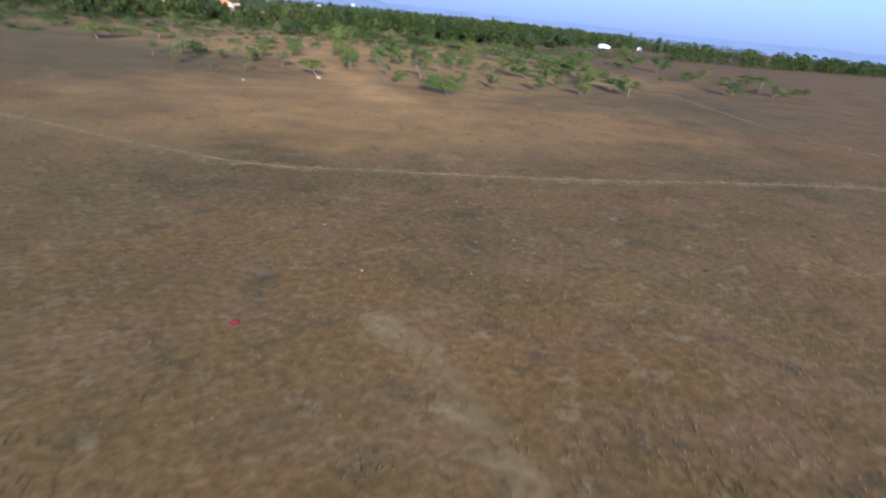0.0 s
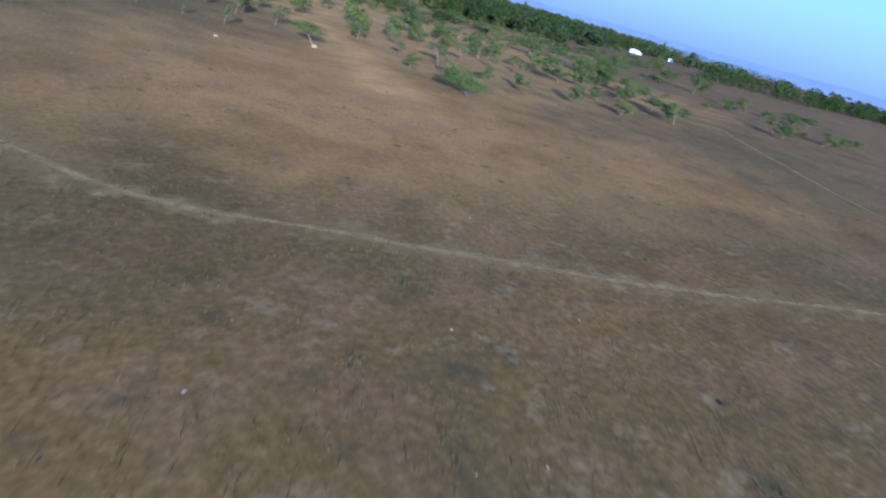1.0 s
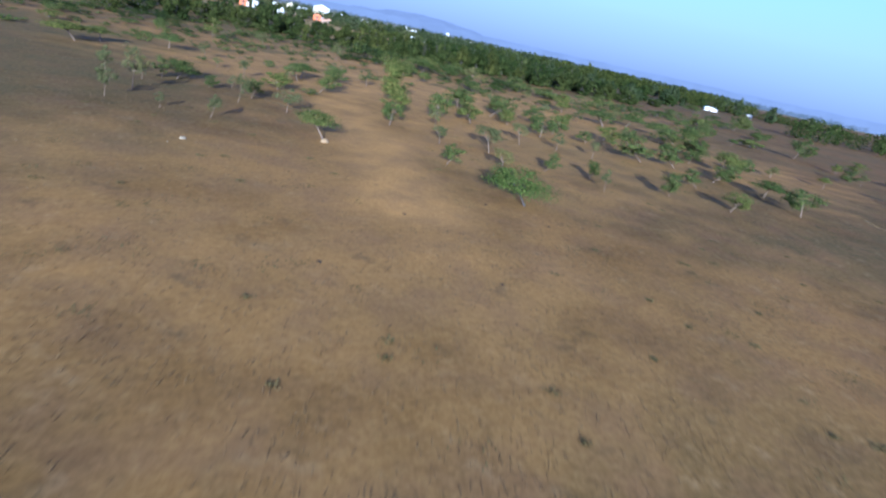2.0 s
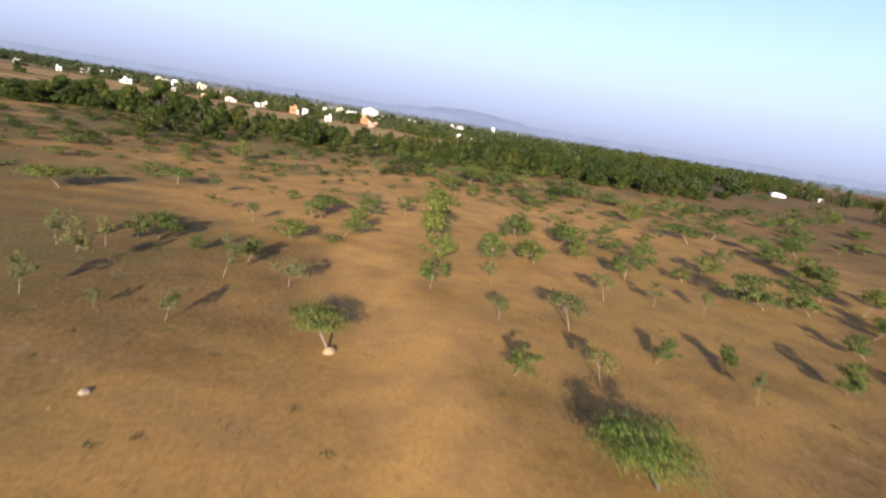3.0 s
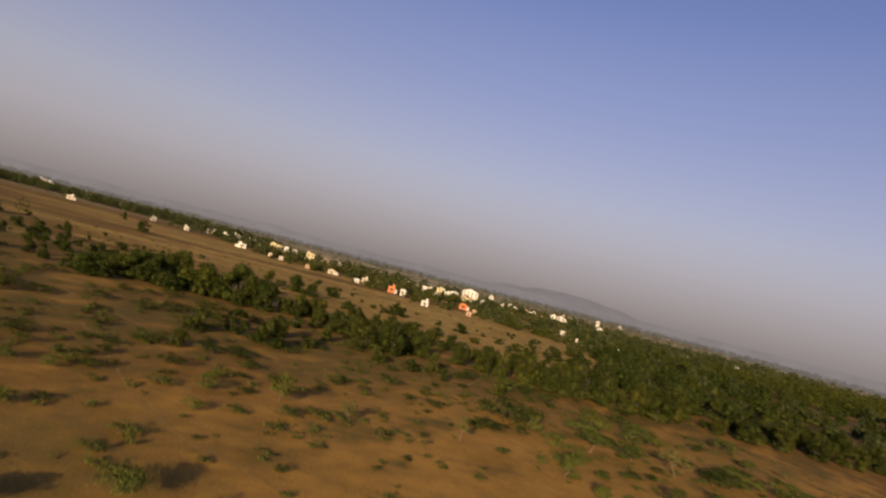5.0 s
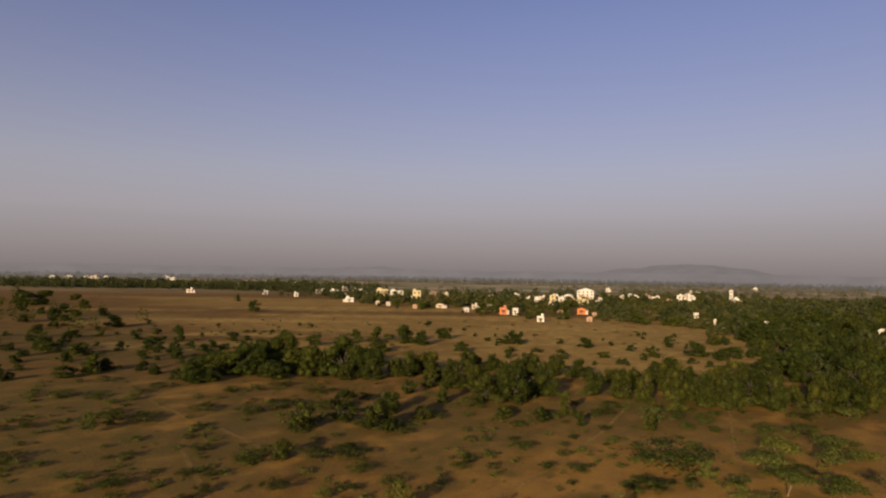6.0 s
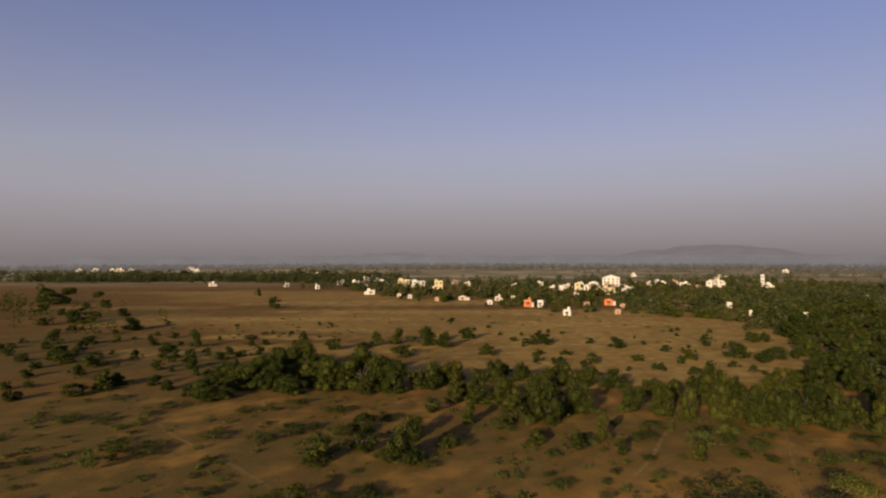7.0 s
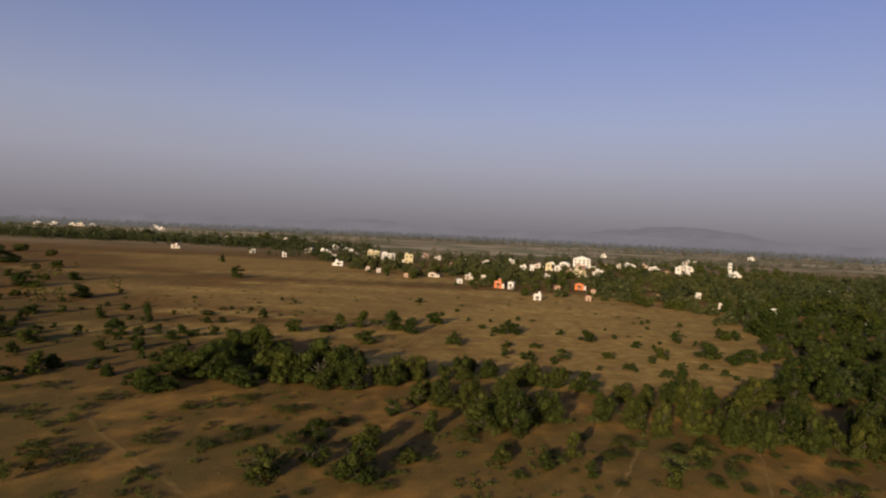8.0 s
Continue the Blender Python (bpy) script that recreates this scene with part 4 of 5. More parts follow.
WOOD_TREES_B = [
    ("full", 223.9, 297.1, 6.8, 11.1), ("full", 152.7, 260.3, 6.1, 8.6), ("full", 196.0, 308.2, 6.1, 9.7)]
WOOD_TREES = WOOD_TREES_A + WOOD_TREES_B
FRONT_SCRUB_A = [
    ("thorn", -19.8, 58.8, 2.7, 4.7), ("thorn", -20.2, 74.2, 4.2, 7.3), ("thorn", -13.8, 56.9, 1.5, 5.0), ("thorn", -7.5, 73.7, 5.9, 7.5),
    ("thorn", -14.2, 79.4, 2.8, 5.7), ("thorn", -0.8, 80.9, 2.9, 5.7), ("thorn", -8.8, 60.8, 1.4, 4.7), ("thorn", -54.7, 103.9, 1.3, 3.4),
    ("thorn", -7.1, 86.0, 4.6, 6.8), ("thorn", -15.5, 89.4, 3.3, 5.5), ("thorn", 2.8, 94.2, 5.0, 3.8), ("thorn", 24.4, 84.4, 4.5, 3.2),
    ("thorn", 19.2, 80.2, 2.6, 3.5), ("thorn", 34.5, 89.3, 1.4, 4.7), ("thorn", 35.8, 75.0, 3.8, 3.5), ("thorn", 42.0, 81.8, 2.0, 2.8),
    ("thorn", 25.2, 77.5, 2.6, 2.7), ("thorn", 12.9, 82.6, 2.3, 3.9), ("thorn", 6.6, 89.4, 2.1, 3.6), ("thorn", -20.8, 85.1, 2.1, 4.8),
    ("thorn", -27.6, 86.6, 1.7, 5.0), ("thorn", -31.8, 82.0, 1.5, 4.8), ("thorn", -38.7, 83.7, 1.3, 4.2), ("thorn", -45.3, 75.9, 1.3, 4.9)]
FRONT_SCRUB_B = [
    ("thorn", -52.5, 78.7, 1.5, 5.1), ("thorn", -41.1, 102.6, 1.2, 4.3), ("thorn", -30.8, 109.8, 1.2, 5.1), ("thorn", -22.8, 103.8, 1.3, 4.8),
    ("thorn", -12.8, 97.4, 1.4, 4.4), ("thorn", -68.9, 96.9, 1.4, 5.1), ("thorn", -4.1, 102.4, 2.8, 4.6), ("thorn", 12.6, 98.4, 2.0, 3.6),
    ("thorn", 45.3, 76.8, 2.1, 3.2), ("thorn", 52.4, 72.6, 1.9, 3.7), ("thorn", 60.5, 72.5, 1.7, 3.7)]
FRONT_SCRUB = FRONT_SCRUB_A + FRONT_SCRUB_B
VILLAGE_TREES_A = [
    ("full", -41.3, 430.4, 9.4, 10.9), ("full", -39.6, 474.9, 9.6, 12.0), ("full", -22.8, 433.5, 12.4, 14.6), ("full", -15.5, 448.4, 9.8, 11.3),
    ("full", -2.3, 394.4, 8.6, 11.3), ("full", 12.7, 456.6, 10.0, 11.5), ("full", 23.5, 408.6, 8.3, 10.3), ("full", 34.0, 431.1, 14.5, 16.0),
    ("full", 31.7, 468.2, 11.8, 14.2), ("full", 49.8, 422.1, 12.8, 15.7), ("full", 57.4, 409.5, 13.9, 16.0), ("full", 44.4, 361.8, 7.4, 9.2),
    ("full", 62.7, 396.6, 12.1, 13.5), ("full", 73.8, 409.0, 9.1, 12.5), ("full", 60.6, 362.0, 6.8, 10.5), ("full", 85.6, 377.7, 8.4, 13.0),
    ("full", 111.1, 372.8, 9.8, 13.0), ("full", 125.9, 391.1, 12.3, 15.8), ("full", 120.1, 350.5, 10.5, 13.6), ("full", 100.0, 318.7, 7.3, 11.2),
    ("full", 103.5, 296.2, 7.9, 11.6), ("full", 143.7, 356.0, 9.6, 12.8), ("full", 127.9, 300.0, 9.8, 12.0), ("full", 152.9, 342.9, 11.3, 12.5)]
VILLAGE_TREES_B = [
    ("full", 130.9, 278.6, 7.7, 10.3), ("full", 179.3, 363.6, 11.5, 14.8), ("full", 162.0, 316.9, 10.7, 13.6), ("full", 181.2, 333.4, 11.4, 14.5),
    ("full", 166.2, 292.9, 10.1, 12.4), ("full", 130.5, 259.2, 7.3, 9.7), ("full", 125.7, 233.8, 6.7, 9.8), ("full", 184.1, 420.0, 9.9, 13.7),
    ("full", 220.0, 453.0, 10.9, 15.0), ("full", 232.2, 412.7, 11.8, 15.7), ("full", 175.9, 461.9, 9.9, 14.8), ("full", 181.5, 440.6, 9.5, 14.3),
    ("full", 211.4, 407.2, 9.9, 13.0), ("full", 222.9, 372.6, 9.4, 13.0), ("full", 225.8, 356.2, 10.5, 14.0), ("full", 226.9, 325.2, 9.9, 14.5),
    ("full", 241.0, 326.6, 10.1, 13.5), ("full", 232.7, 297.5, 9.4, 13.8), ("full", 308.6, 540.0, 11.3, 17.5), ("full", 290.0, 450.8, 9.8, 17.8),
    ("full", 304.9, 431.0, 9.6, 17.5), ("full", -73.3, 498.4, 8.4, 12.7), ("full", -58.9, 511.2, 10.4, 14.7), ("full", -94.6, 557.4, 8.5, 14.2)]
VILLAGE_TREES_C = [
    ("full", -98.4, 624.6, 7.4, 15.8), ("full", -145.0, 633.6, 8.7, 21.6), ("full", -125.2, 653.3, 8.9, 16.7), ("full", -165.3, 677.3, 9.3, 19.7),
    ("full", -196.6, 715.4, 11.1, 22.2), ("full", -259.3, 730.9, 10.3, 23.1), ("full", -204.7, 668.1, 10.5, 20.9), ("full", -301.9, 778.0, 11.1, 27.7),
    ("full", -365.3, 829.6, 12.0, 30.0), ("full", -387.4, 796.9, 11.7, 29.3), ("full", -430.0, 820.0, 12.3, 30.7), ("full", -225.2, 900.4, 12.3, 30.8),
    ("full", -174.7, 856.7, 10.2, 26.2)]
VILLAGE_TREES = VILLAGE_TREES_A + VILLAGE_TREES_B + VILLAGE_TREES_C

tree("spreading", -3.8, -38.4, 2.15, 3.3, "flat-topped young acacia with a pale trunk on a mound of soil", "tree", "young field trees")
tree("green_bush", 6.1, -51.1, 2.6, 4.3, "bright green spreading thorn tree alone on dry grass", "tree", "young field trees")
FIELD_LABELS = {
    "umbrella": ("low spreading young acacia on dry grass", "tree", "young field trees", "tree"),
    "round": ("young acacia with a pale trunk and loose green crown", "tree", "young field trees", "tree"),
    "sparse": ("thin young tree with few dry leaves", "tree", "young field trees", "tree"),
    "tall": ("taller fresh green young tree beside the sandy lane", "tree", "young field trees", "tree"),
    "scrub": ("loose green scrub bush on dry grass", "bush", "scrub on the field", "bush"),
    "thorn": ("loose dark thorn bush on rough grass", "bush", "scrub on the field", "bush")}
for kind, x, y, h, w in FIELD_TREES:
    tree(kind, x, y, h if kind == "tall" else h * 1.14, w * 1.06, *FIELD_LABELS[kind])
for kind, x, y, h, w in FRONT_SCRUB:
    if h > 2.2:
        tree("green_clump", x, y, h * 1.1, w, "dense olive-green bush before a belt of trees", "bush", "scrub on the field", "bush")
    else:
        tree(kind, x, y, h * 1.2, w, *FIELD_LABELS[kind])
scatter = np.random.RandomState(77)
for _ in range(64):
    x, y = scatter.uniform(26, 112), scatter.uniform(-44, 56)
    if min(math.hypot(x - q[1], y - q[2]) for q in FIELD_TREES) > 3.4:
        high = scatter.uniform(1.5, 3.0)
        kind = ("round", "round", "umbrella", "sparse", "scrub")[scatter.randint(5)]
        tree(kind, x, y, high * (0.6 if kind == "scrub" else 1.0), high * scatter.uniform(0.9, 1.6), *FIELD_LABELS[kind])
for _ in range(210):
    x, y = scatter.uniform(-80, 84), scatter.uniform(34, 104)
    if min(math.hypot(x - q[1], y - q[2]) for q in FIELD_TREES + CLUMP_TREES + FRONT_SCRUB) > 2.2:
        low = scatter.uniform(0.5, 1.5)
        tree(("thorn", "thorn", "scrub")[scatter.randint(3)], x, y, low, low * scatter.uniform(1.6, 3.0), "low dry green scrub on rough grass", "bush", "scrub on the field", "bush")
for _ in range(36):
    x, y = scatter.uniform(-44, 74), scatter.uniform(6, 52)
    if min(math.hypot(x - q[1], y - q[2]) for q in FIELD_TREES) > 2.2 and near_line(np.array([x]), np.array([y]), SANDY_LANE)[0] > 5:
        low = scatter.uniform(0.3, 0.9)
        tree(("thorn", "scrub")[scatter.randint(2)], x, y, low, low * scatter.uniform(1.6, 3.0), "low dry green scrub on rough grass", "bush", "scrub on the field", "bush")
for kind, x, y, h, w in BELT_TREES:
    tree("belt", x, y, h * tree_random.uniform(0.9, 1.08), w, "dense olive-green tree in a planted belt", "tree", "belt of trees")
under = []
for kind, x, y, h, w in BELT_TREES:
    under.append(("belt", x + tree_random.uniform(-3.0, 3.0), y + tree_random.uniform(1.5, 6.0), h * tree_random.uniform(0.35, 0.7), w * tree_random.uniform(0.5, 0.75)))
    under.append(("scrub", x + tree_random.uniform(-3, 3), y + tree_random.uniform(-2.0, 0.0), h * tree_random.uniform(0.15, 0.3), w * tree_random.uniform(0.35, 0.6)))
for kind, x, y, h, w in BELT_TREES:
    if x < 32:  # the thin end of the belt is filled with bushy growth
        under.append(("belt", x + tree_random.uniform(-6.0, -2.5), y + tree_random.uniform(-3.0, 2.0), h * tree_random.uniform(0.6, 0.85), w * tree_random.uniform(0.75, 0.95)))
thicket("undergrowth", under, "younger green trees crowded under a planted belt")
for kind, x, y, h, w in CLUMP_TREES:
    small = 0.68 if x < -140 and y < 340 else 1.0
    tree("full", x, y, h * small * tree_random.uniform(0.98, 1.12), w * (1.2 if y < 200 else small), "dark green tree in a loose clump", "tree", "clumps of trees")
for kind, x, y, h, w in SHRUBS:
    tree("bush", x, y, h * 1.0, w * 1.1, "dark rounded bush on a pale field", "bush", "bushes on the pale field", "bush")
clump_fill = []
for kind, x, y, h, w in CLUMP_TREES:
    for _k in range(3 if y < 160 else 0 if x < -140 else 1):
        clump_fill.append(("full", x + tree_random.uniform(-6, 7), y + tree_random.uniform(-1, 9), h * tree_random.uniform(0.45, 0.85), w * tree_random.uniform(0.6, 0.95)))
thicket("clump_fill", clump_fill, "dark green trees crowded in a loose clump")
weeds = []
for _ in range(1300):
    x, y = scatter.uniform(-90, 92), scatter.uniform(8, 116)
    if wobble(np.array([x * 0.7]), np.array([y]), 13, 61)[0] < 0.15 and near_line(np.array([x]), np.array([y]), SANDY_LANE)[0] > 5:
        low = scatter.uniform(0.25, 0.85)
        weeds.append(("weed", x, y, low, low * scatter.uniform(1.4, 3.2)))
thicket("field_weeds", weeds, "low olive weeds and seedlings on rough grass")
specks = []
for _ in range(80):
    x, y = scatter.uniform(-110, 110), scatter.uniform(125, 300)
    specks.append(("scrub", x, y, scatter.uniform(0.4, 1.2), scatter.uniform(0.9, 2.8)))
for _ in range(46):
    x, y = scatter.uniform(10, 118), scatter.uniform(134, 236)
    low = scatter.uniform(1.0, 2.8)
    specks.append(("bush", x, y, low, low * scatter.uniform(1.1, 1.9)))
for _ in range(150):
    x, y = scatter.uniform(-150, -46), scatter.uniform(108, 250)
    low = scatter.uniform(0.9, 3.4) * (1.0 if y < 190 else 0.6)
    specks.append(("thorn" if low < 1.6 else "bush", x, y, low, low * scatter.uniform(1.2, 2.0)))
thicket("field_scrub", specks, "dark thorn scrub dotted over pale straw fields")
for kind, x, y, h, w in WOOD_TREES:
    tree("full", x, y, h * tree_random.uniform(0.85, 1.05), w, "dark green woodland tree beside the village", "tree", "woodland trees")
wood = np.random.RandomState(33)
fill = []
for kind, x, y, h, w in WOOD_TREES:
    for _k in range(3):
        fill.append(("woody", x + wood.uniform(0, 16), y + wood.uniform(-7, 12), h * wood.uniform(0.55, 0.9), w * wood.uniform(0.6, 0.9)))


def inside_of(x, y, ring):
    """Whether a place lies within a ring of corners."""
    odd = False
    for (ax, ay), (bx, by) in zip(ring, ring[1:] + ring[:1]):
        if (ay > y) != (by > y) and x < ax + (bx - ax) * (y - ay) / (by - ay):
            odd = not odd
    return odd


WOOD_EDGE = [(92, 116), (146, 97), (212, 128), (312, 200), (345, 300), (250, 345), (190, 330), (140, 275), (128, 225), (112, 185), (96, 160), (92, 130)]
for _ in range(900):
    x, y = wood.uniform(78, 345), wood.uniform(84, 345)
    if inside_of(x, y, WOOD_EDGE) and wood.uniform() < 0.52 and wobble(np.array([x]), np.array([y]), 40, 45)[0] > -0.75:
        h = wood.uniform(2.6, 8.4)
        fill.append(("wooded" if wood.uniform() < 0.7 else "garden", x, y, h, h * wood.uniform(0.95, 1.35)))
for _ in range(34):  # older trees that stand over the rest
    x, y = wood.uniform(110, 420), wood.uniform(150, 420)
    if x > 0.55 * y:
        h = wood.uniform(8.0, 11.5)
        fill.append(("dusty", x, y, h, h * wood.uniform(0.6, 0.85)))
thicket("wood_fill", fill, "dark green trees crowded between larger woodland trees")
for kind, x, y, h, w in VILLAGE_TREES:
    tree("dusty", x, y, h * tree_random.uniform(0.8, 1.0), w * 0.95, "green shade tree among village houses, leaves paled for haze", "tree", "village trees")
garden = np.random.RandomState(91)
shade = []
for kind, x, y, h, w in VILLAGE_TREES:
    if y < 560:
        for _k in range(3):
            shade.append(("dusty", x + garden.uniform(-11, 11), y + garden.uniform(-5, 12), h * garden.uniform(0.4, 0.75), w * garden.uniform(0.5, 0.8)))
thicket("garden_trees", shade, "green shade trees crowded round village houses, leaves paled for haze")
tree("dusty", 290, 299, 13, 10, "tall dark tree that stands over the far woods", "tree", "woodland trees")


# ---- the village ----
def house(x, y, wide, high, wall, roof="flat", turn=0.0, storeys=1, label="", group="village houses", name="house"):
    base = new(name)
    base.matrix_world = pose(x, y, 0, 0, 0, turn)
    storeys = max(1, min(storeys, int(high / 2.2)))
    wide *= 0.9
    deep = max(2.6, min(wide * 0.8, 9.0))
    bm = box(bmesh.new(), -wide / 2, 0, -0.05, wide / 2, deep, high, 0.04)
    part("wall", bm, wall, base)
    if roof == "flat":
        bm = box(bmesh.new(), -wide / 2 - 0.25, -0.3, high, wide / 2 + 0.25, deep + 0.25, high + 0.16, 0.02)
        part("roof", bm, M_SLAB, base)
        bm = bmesh.new()
        t = 0.15
        for a in ((-wide / 2, 0, wide / 2, t), (-wide / 2, deep - t, wide / 2, deep), (-wide / 2, t, -wide / 2 + t, deep - t), (wide / 2 - t, t, wide / 2, deep - t)):
            box(bm, a[0], a[1], high + 0.16, a[2], a[3], high + 0.45)
        part("parapet", bm, wall, base)
    else:
        rise = wide * (0.06 if name == "shed" else 0.17)
        bm = bmesh.new()
        prof = [(-wide / 2 - 0.4, high - 0.05), (0, high + rise), (wide / 2 + 0.4, high - 0.05), (wide / 2 + 0.4, high + 0.1), (0, high + rise + 0.17), (-wide / 2 - 0.4, high + 0.1)]
        a = [bm.verts.new((px, -0.5, pz)) for px, pz in prof]
        b = [bm.verts.new((px, deep + 0.4, pz)) for px, pz in prof]
        for k in range(6):
            bm.faces.new((a[k], a[(k + 1) % 6], b[(k + 1) % 6], b[k]))
        for q in (a, b):
            bm.faces.new((q[0], q[1], q[4], q[5]))
            bm.faces.new((q[1], q[2], q[3], q[4]))
        bmesh.ops.recalc_face_normals(bm, faces=bm.faces)
        part("roof", bm, M_TILE if roof == "tile" else M_SHEET, base)
        for py in (0.0, deep - 0.12):
            bm = bmesh.new()
            tri = [[bm.verts.new(v) for v in ((-wide / 2, q, high), (wide / 2, q, high), (0, q, high + rise - 0.02))] for q in (py, py + 0.12)]
            bm.faces.new(tri[0])
            bm.faces.new(tri[1][::-1])
            for k in range(3):
                bm.faces.new((tri[0][k], tri[1][k], tri[1][(k + 1) % 3], tri[0][(k + 1) % 3]))
            part("gable", bm, wall, base)
    level = high / storeys
    bays = max(1, int(wide / 3.4))
    door_bay = bays // 2
    for s in range(storeys):
        z0 = s * level
        for k in range(bays):
            cx = -wide / 2 + (k + 0.5) * wide / bays
            if s == 0 and k == door_bay:
                h = min(2.0, level * 0.72)
                part("door", box(bmesh.new(), cx - 0.45, -0.05, 0, cx + 0.45, 0.02, h, 0.01), M_DOOR, base)
                continue
            ww, wh = min(1.3, wide / bays * 0.44), min(1.2, level * 0.42)
            zz = z0 + level * 0.34
            bm = bmesh.new()
            for q in ((cx - ww / 2 - 0.08, zz - 0.08, cx - ww / 2, zz + wh + 0.08), (cx + ww / 2, zz - 0.08, cx + ww / 2 + 0.08, zz + wh + 0.08), (cx - ww / 2, zz - 0.08, cx + ww / 2, zz), (cx - ww / 2, zz + wh, cx + ww / 2, zz + wh + 0.08)):
                box(bm, q[0], -0.09, q[1], q[2], 0.0, q[3])
            win = part("window", bm, M_SHUTTER, base)
            part("pane", box(bmesh.new(), cx - ww / 2, -0.03, zz, cx + ww / 2, 0.0, zz + wh), M_GLASS, win)
        if s > 0:
            part("balcony", box(bmesh.new(), -wide * 0.4, -0.95, z0 - 0.1, wide * 0.4, -0.002, z0 + 0.04, 0.02), M_SLAB, base)
    if roof == "flat" and wide > 3.4 and name == "house":  # the head of the stairs on the roof
        sx = -wide * 0.28 if turn > -6 else wide * 0.2
        part("stair_room", box(bmesh.new(), sx - wide * 0.16, deep * 0.35, high + 0.164, sx + wide * 0.16, deep * 0.85, high + 1.7, 0.02), wall, base)
        part("stair_roof", box(bmesh.new(), sx - wide * 0.19, deep * 0.31, high + 1.704, sx + wide * 0.19, deep * 0.89, high + 1.82, 0.01), M_SLAB, base)
    if storeys == 1 and wide > 3.2 and name == "house":  # a thatched lean-to before the door
        px = wide * 0.24
        bm = box(bmesh.new(), -px, -1.9, level * 0.62, px, -0.06, level * 0.62 + 0.09)
        for v in bm.verts:
            v.co.z += (v.co.y + 1.9) * 0.085 * level
        part("lean_to_roof", bm, M_THATCH, base, "grey-brown thatched lean-to")
        for x in (-px + 0.1, px - 0.1):
            part("post", box(bmesh.new(), x - 0.05, -1.8, -0.02, x + 0.05, -1.7, level * 0.62 + 0.005), M_SHUTTER, base)
    if wide > 3.6:  # a lower side room
        side = -1 if turn > 0 else 1
        x0, x1 = sorted((side * (wide / 2 + 0.004), side * (wide / 2 + wide * 0.32)))
        part("side_room", box(bmesh.new(), x0, deep * 0.25, -0.05, x1, deep * 0.8, level * 0.72, 0.03), M_CREAM, base, "lower cream side room")
        part("side_roof", box(bmesh.new(), x0 + 0.01, deep * 0.22, level * 0.72 + 0.004, x1 + 0.15, deep * 0.83, level * 0.72 + 0.12, 0.01), M_SLAB, base)
    return tagged(base, label, "house", group)


WALLS = {"white": M_WHITE, "cream": M_CREAM, "yellow": M_YELLOW, "orange": M_ORANGE, "tan": M_TAN}
# x, y, width, height, wall, roof, storeys
HOUSES_EDGE = [(-668.0, 1090.0, 10.0, 4.2, "white", "flat", 1), (-648.0, 1104.0, 13.0, 4.6, "white", "flat", 1), (-630.0, 1125.0, 9.0, 3.8, "white", "flat", 1), (-612.0, 1118.0, 12.0, 5.0, "cream", "flat", 1), (-600.0, 1140.0, 9.0, 4.4, "white", "flat", 1), (-530.0, 1240.0, 12.0, 4.4, "white", "flat", 1), (-470.0, 1120.0, 10.0, 3.6, "white", "flat", 1)]
HOUSES_A = [
    (-248.9, 800.0, 10.0, 4.6, "white", "tile", 1), (-151.0, 556.8, 4.3, 3.3, "white", "flat", 1), (-115.2, 522.0, 4.0, 3.0, "white", "flat", 1),
    (-186.3, 861.6, 7.9, 3.7, "cream", "flat", 1), (-228.7, 573.3, 6.5, 3.1, "cream", "flat", 1), (-108.8, 601.5, 9.2, 3.5, "cream", "flat", 1),
    (-94.3, 607.1, 8.3, 3.1, "white", "flat", 1), (-95.1, 691.3, 5.8, 4.5, "white", "flat", 1), (-74.2, 640.3, 10.7, 3.2, "white", "flat", 1),
    (-62.5, 599.7, 4.5, 2.4, "cream", "tile", 1), (-59.1, 448.2, 6.8, 2.9, "white", "flat", 1), (-42.2, 564.6, 12.0, 6.0, "yellow", "flat", 2),
    (-27.1, 545.7, 13.2, 5.5, "white", "flat", 2), (-8.3, 517.7, 7.8, 7.0, "yellow", "flat", 2)]
HOUSES_B = [
    (-35.2, 420.3, 3.0, 2.4, "cream", "tile", 1), (-26.6, 403.8, 3.0, 2.4, "cream", "flat", 1), (-7.6, 380.1, 3.0, 2.4, "tan", "tile", 1),
    (7.9, 608.5, 5.5, 3.0, "tan", "flat", 1), (18.7, 583.1, 7.0, 2.4, "cream", "flat", 1), (9.2, 389.3, 5.9, 2.4, "cream", "tile", 1),
    (28.7, 499.7, 6.0, 2.4, "tan", "flat", 1), (24.9, 353.4, 3.2, 2.4, "white", "sheet", 1), (31.9, 382.7, 4.1, 2.5, "cream", "flat", 1),
    (45.2, 335.9, 4.6, 3.6, "orange", "flat", 1), (52.0, 333.0, 3.6, 3.6, "white", "flat", 1), (58.0, 286.5, 4.0, 2.4, "white", "flat", 1),
    (86.6, 494.1, 5.3, 3.2, "white", "flat", 1), (93.9, 492.5, 3.4, 4.3, "white", "flat", 1)]
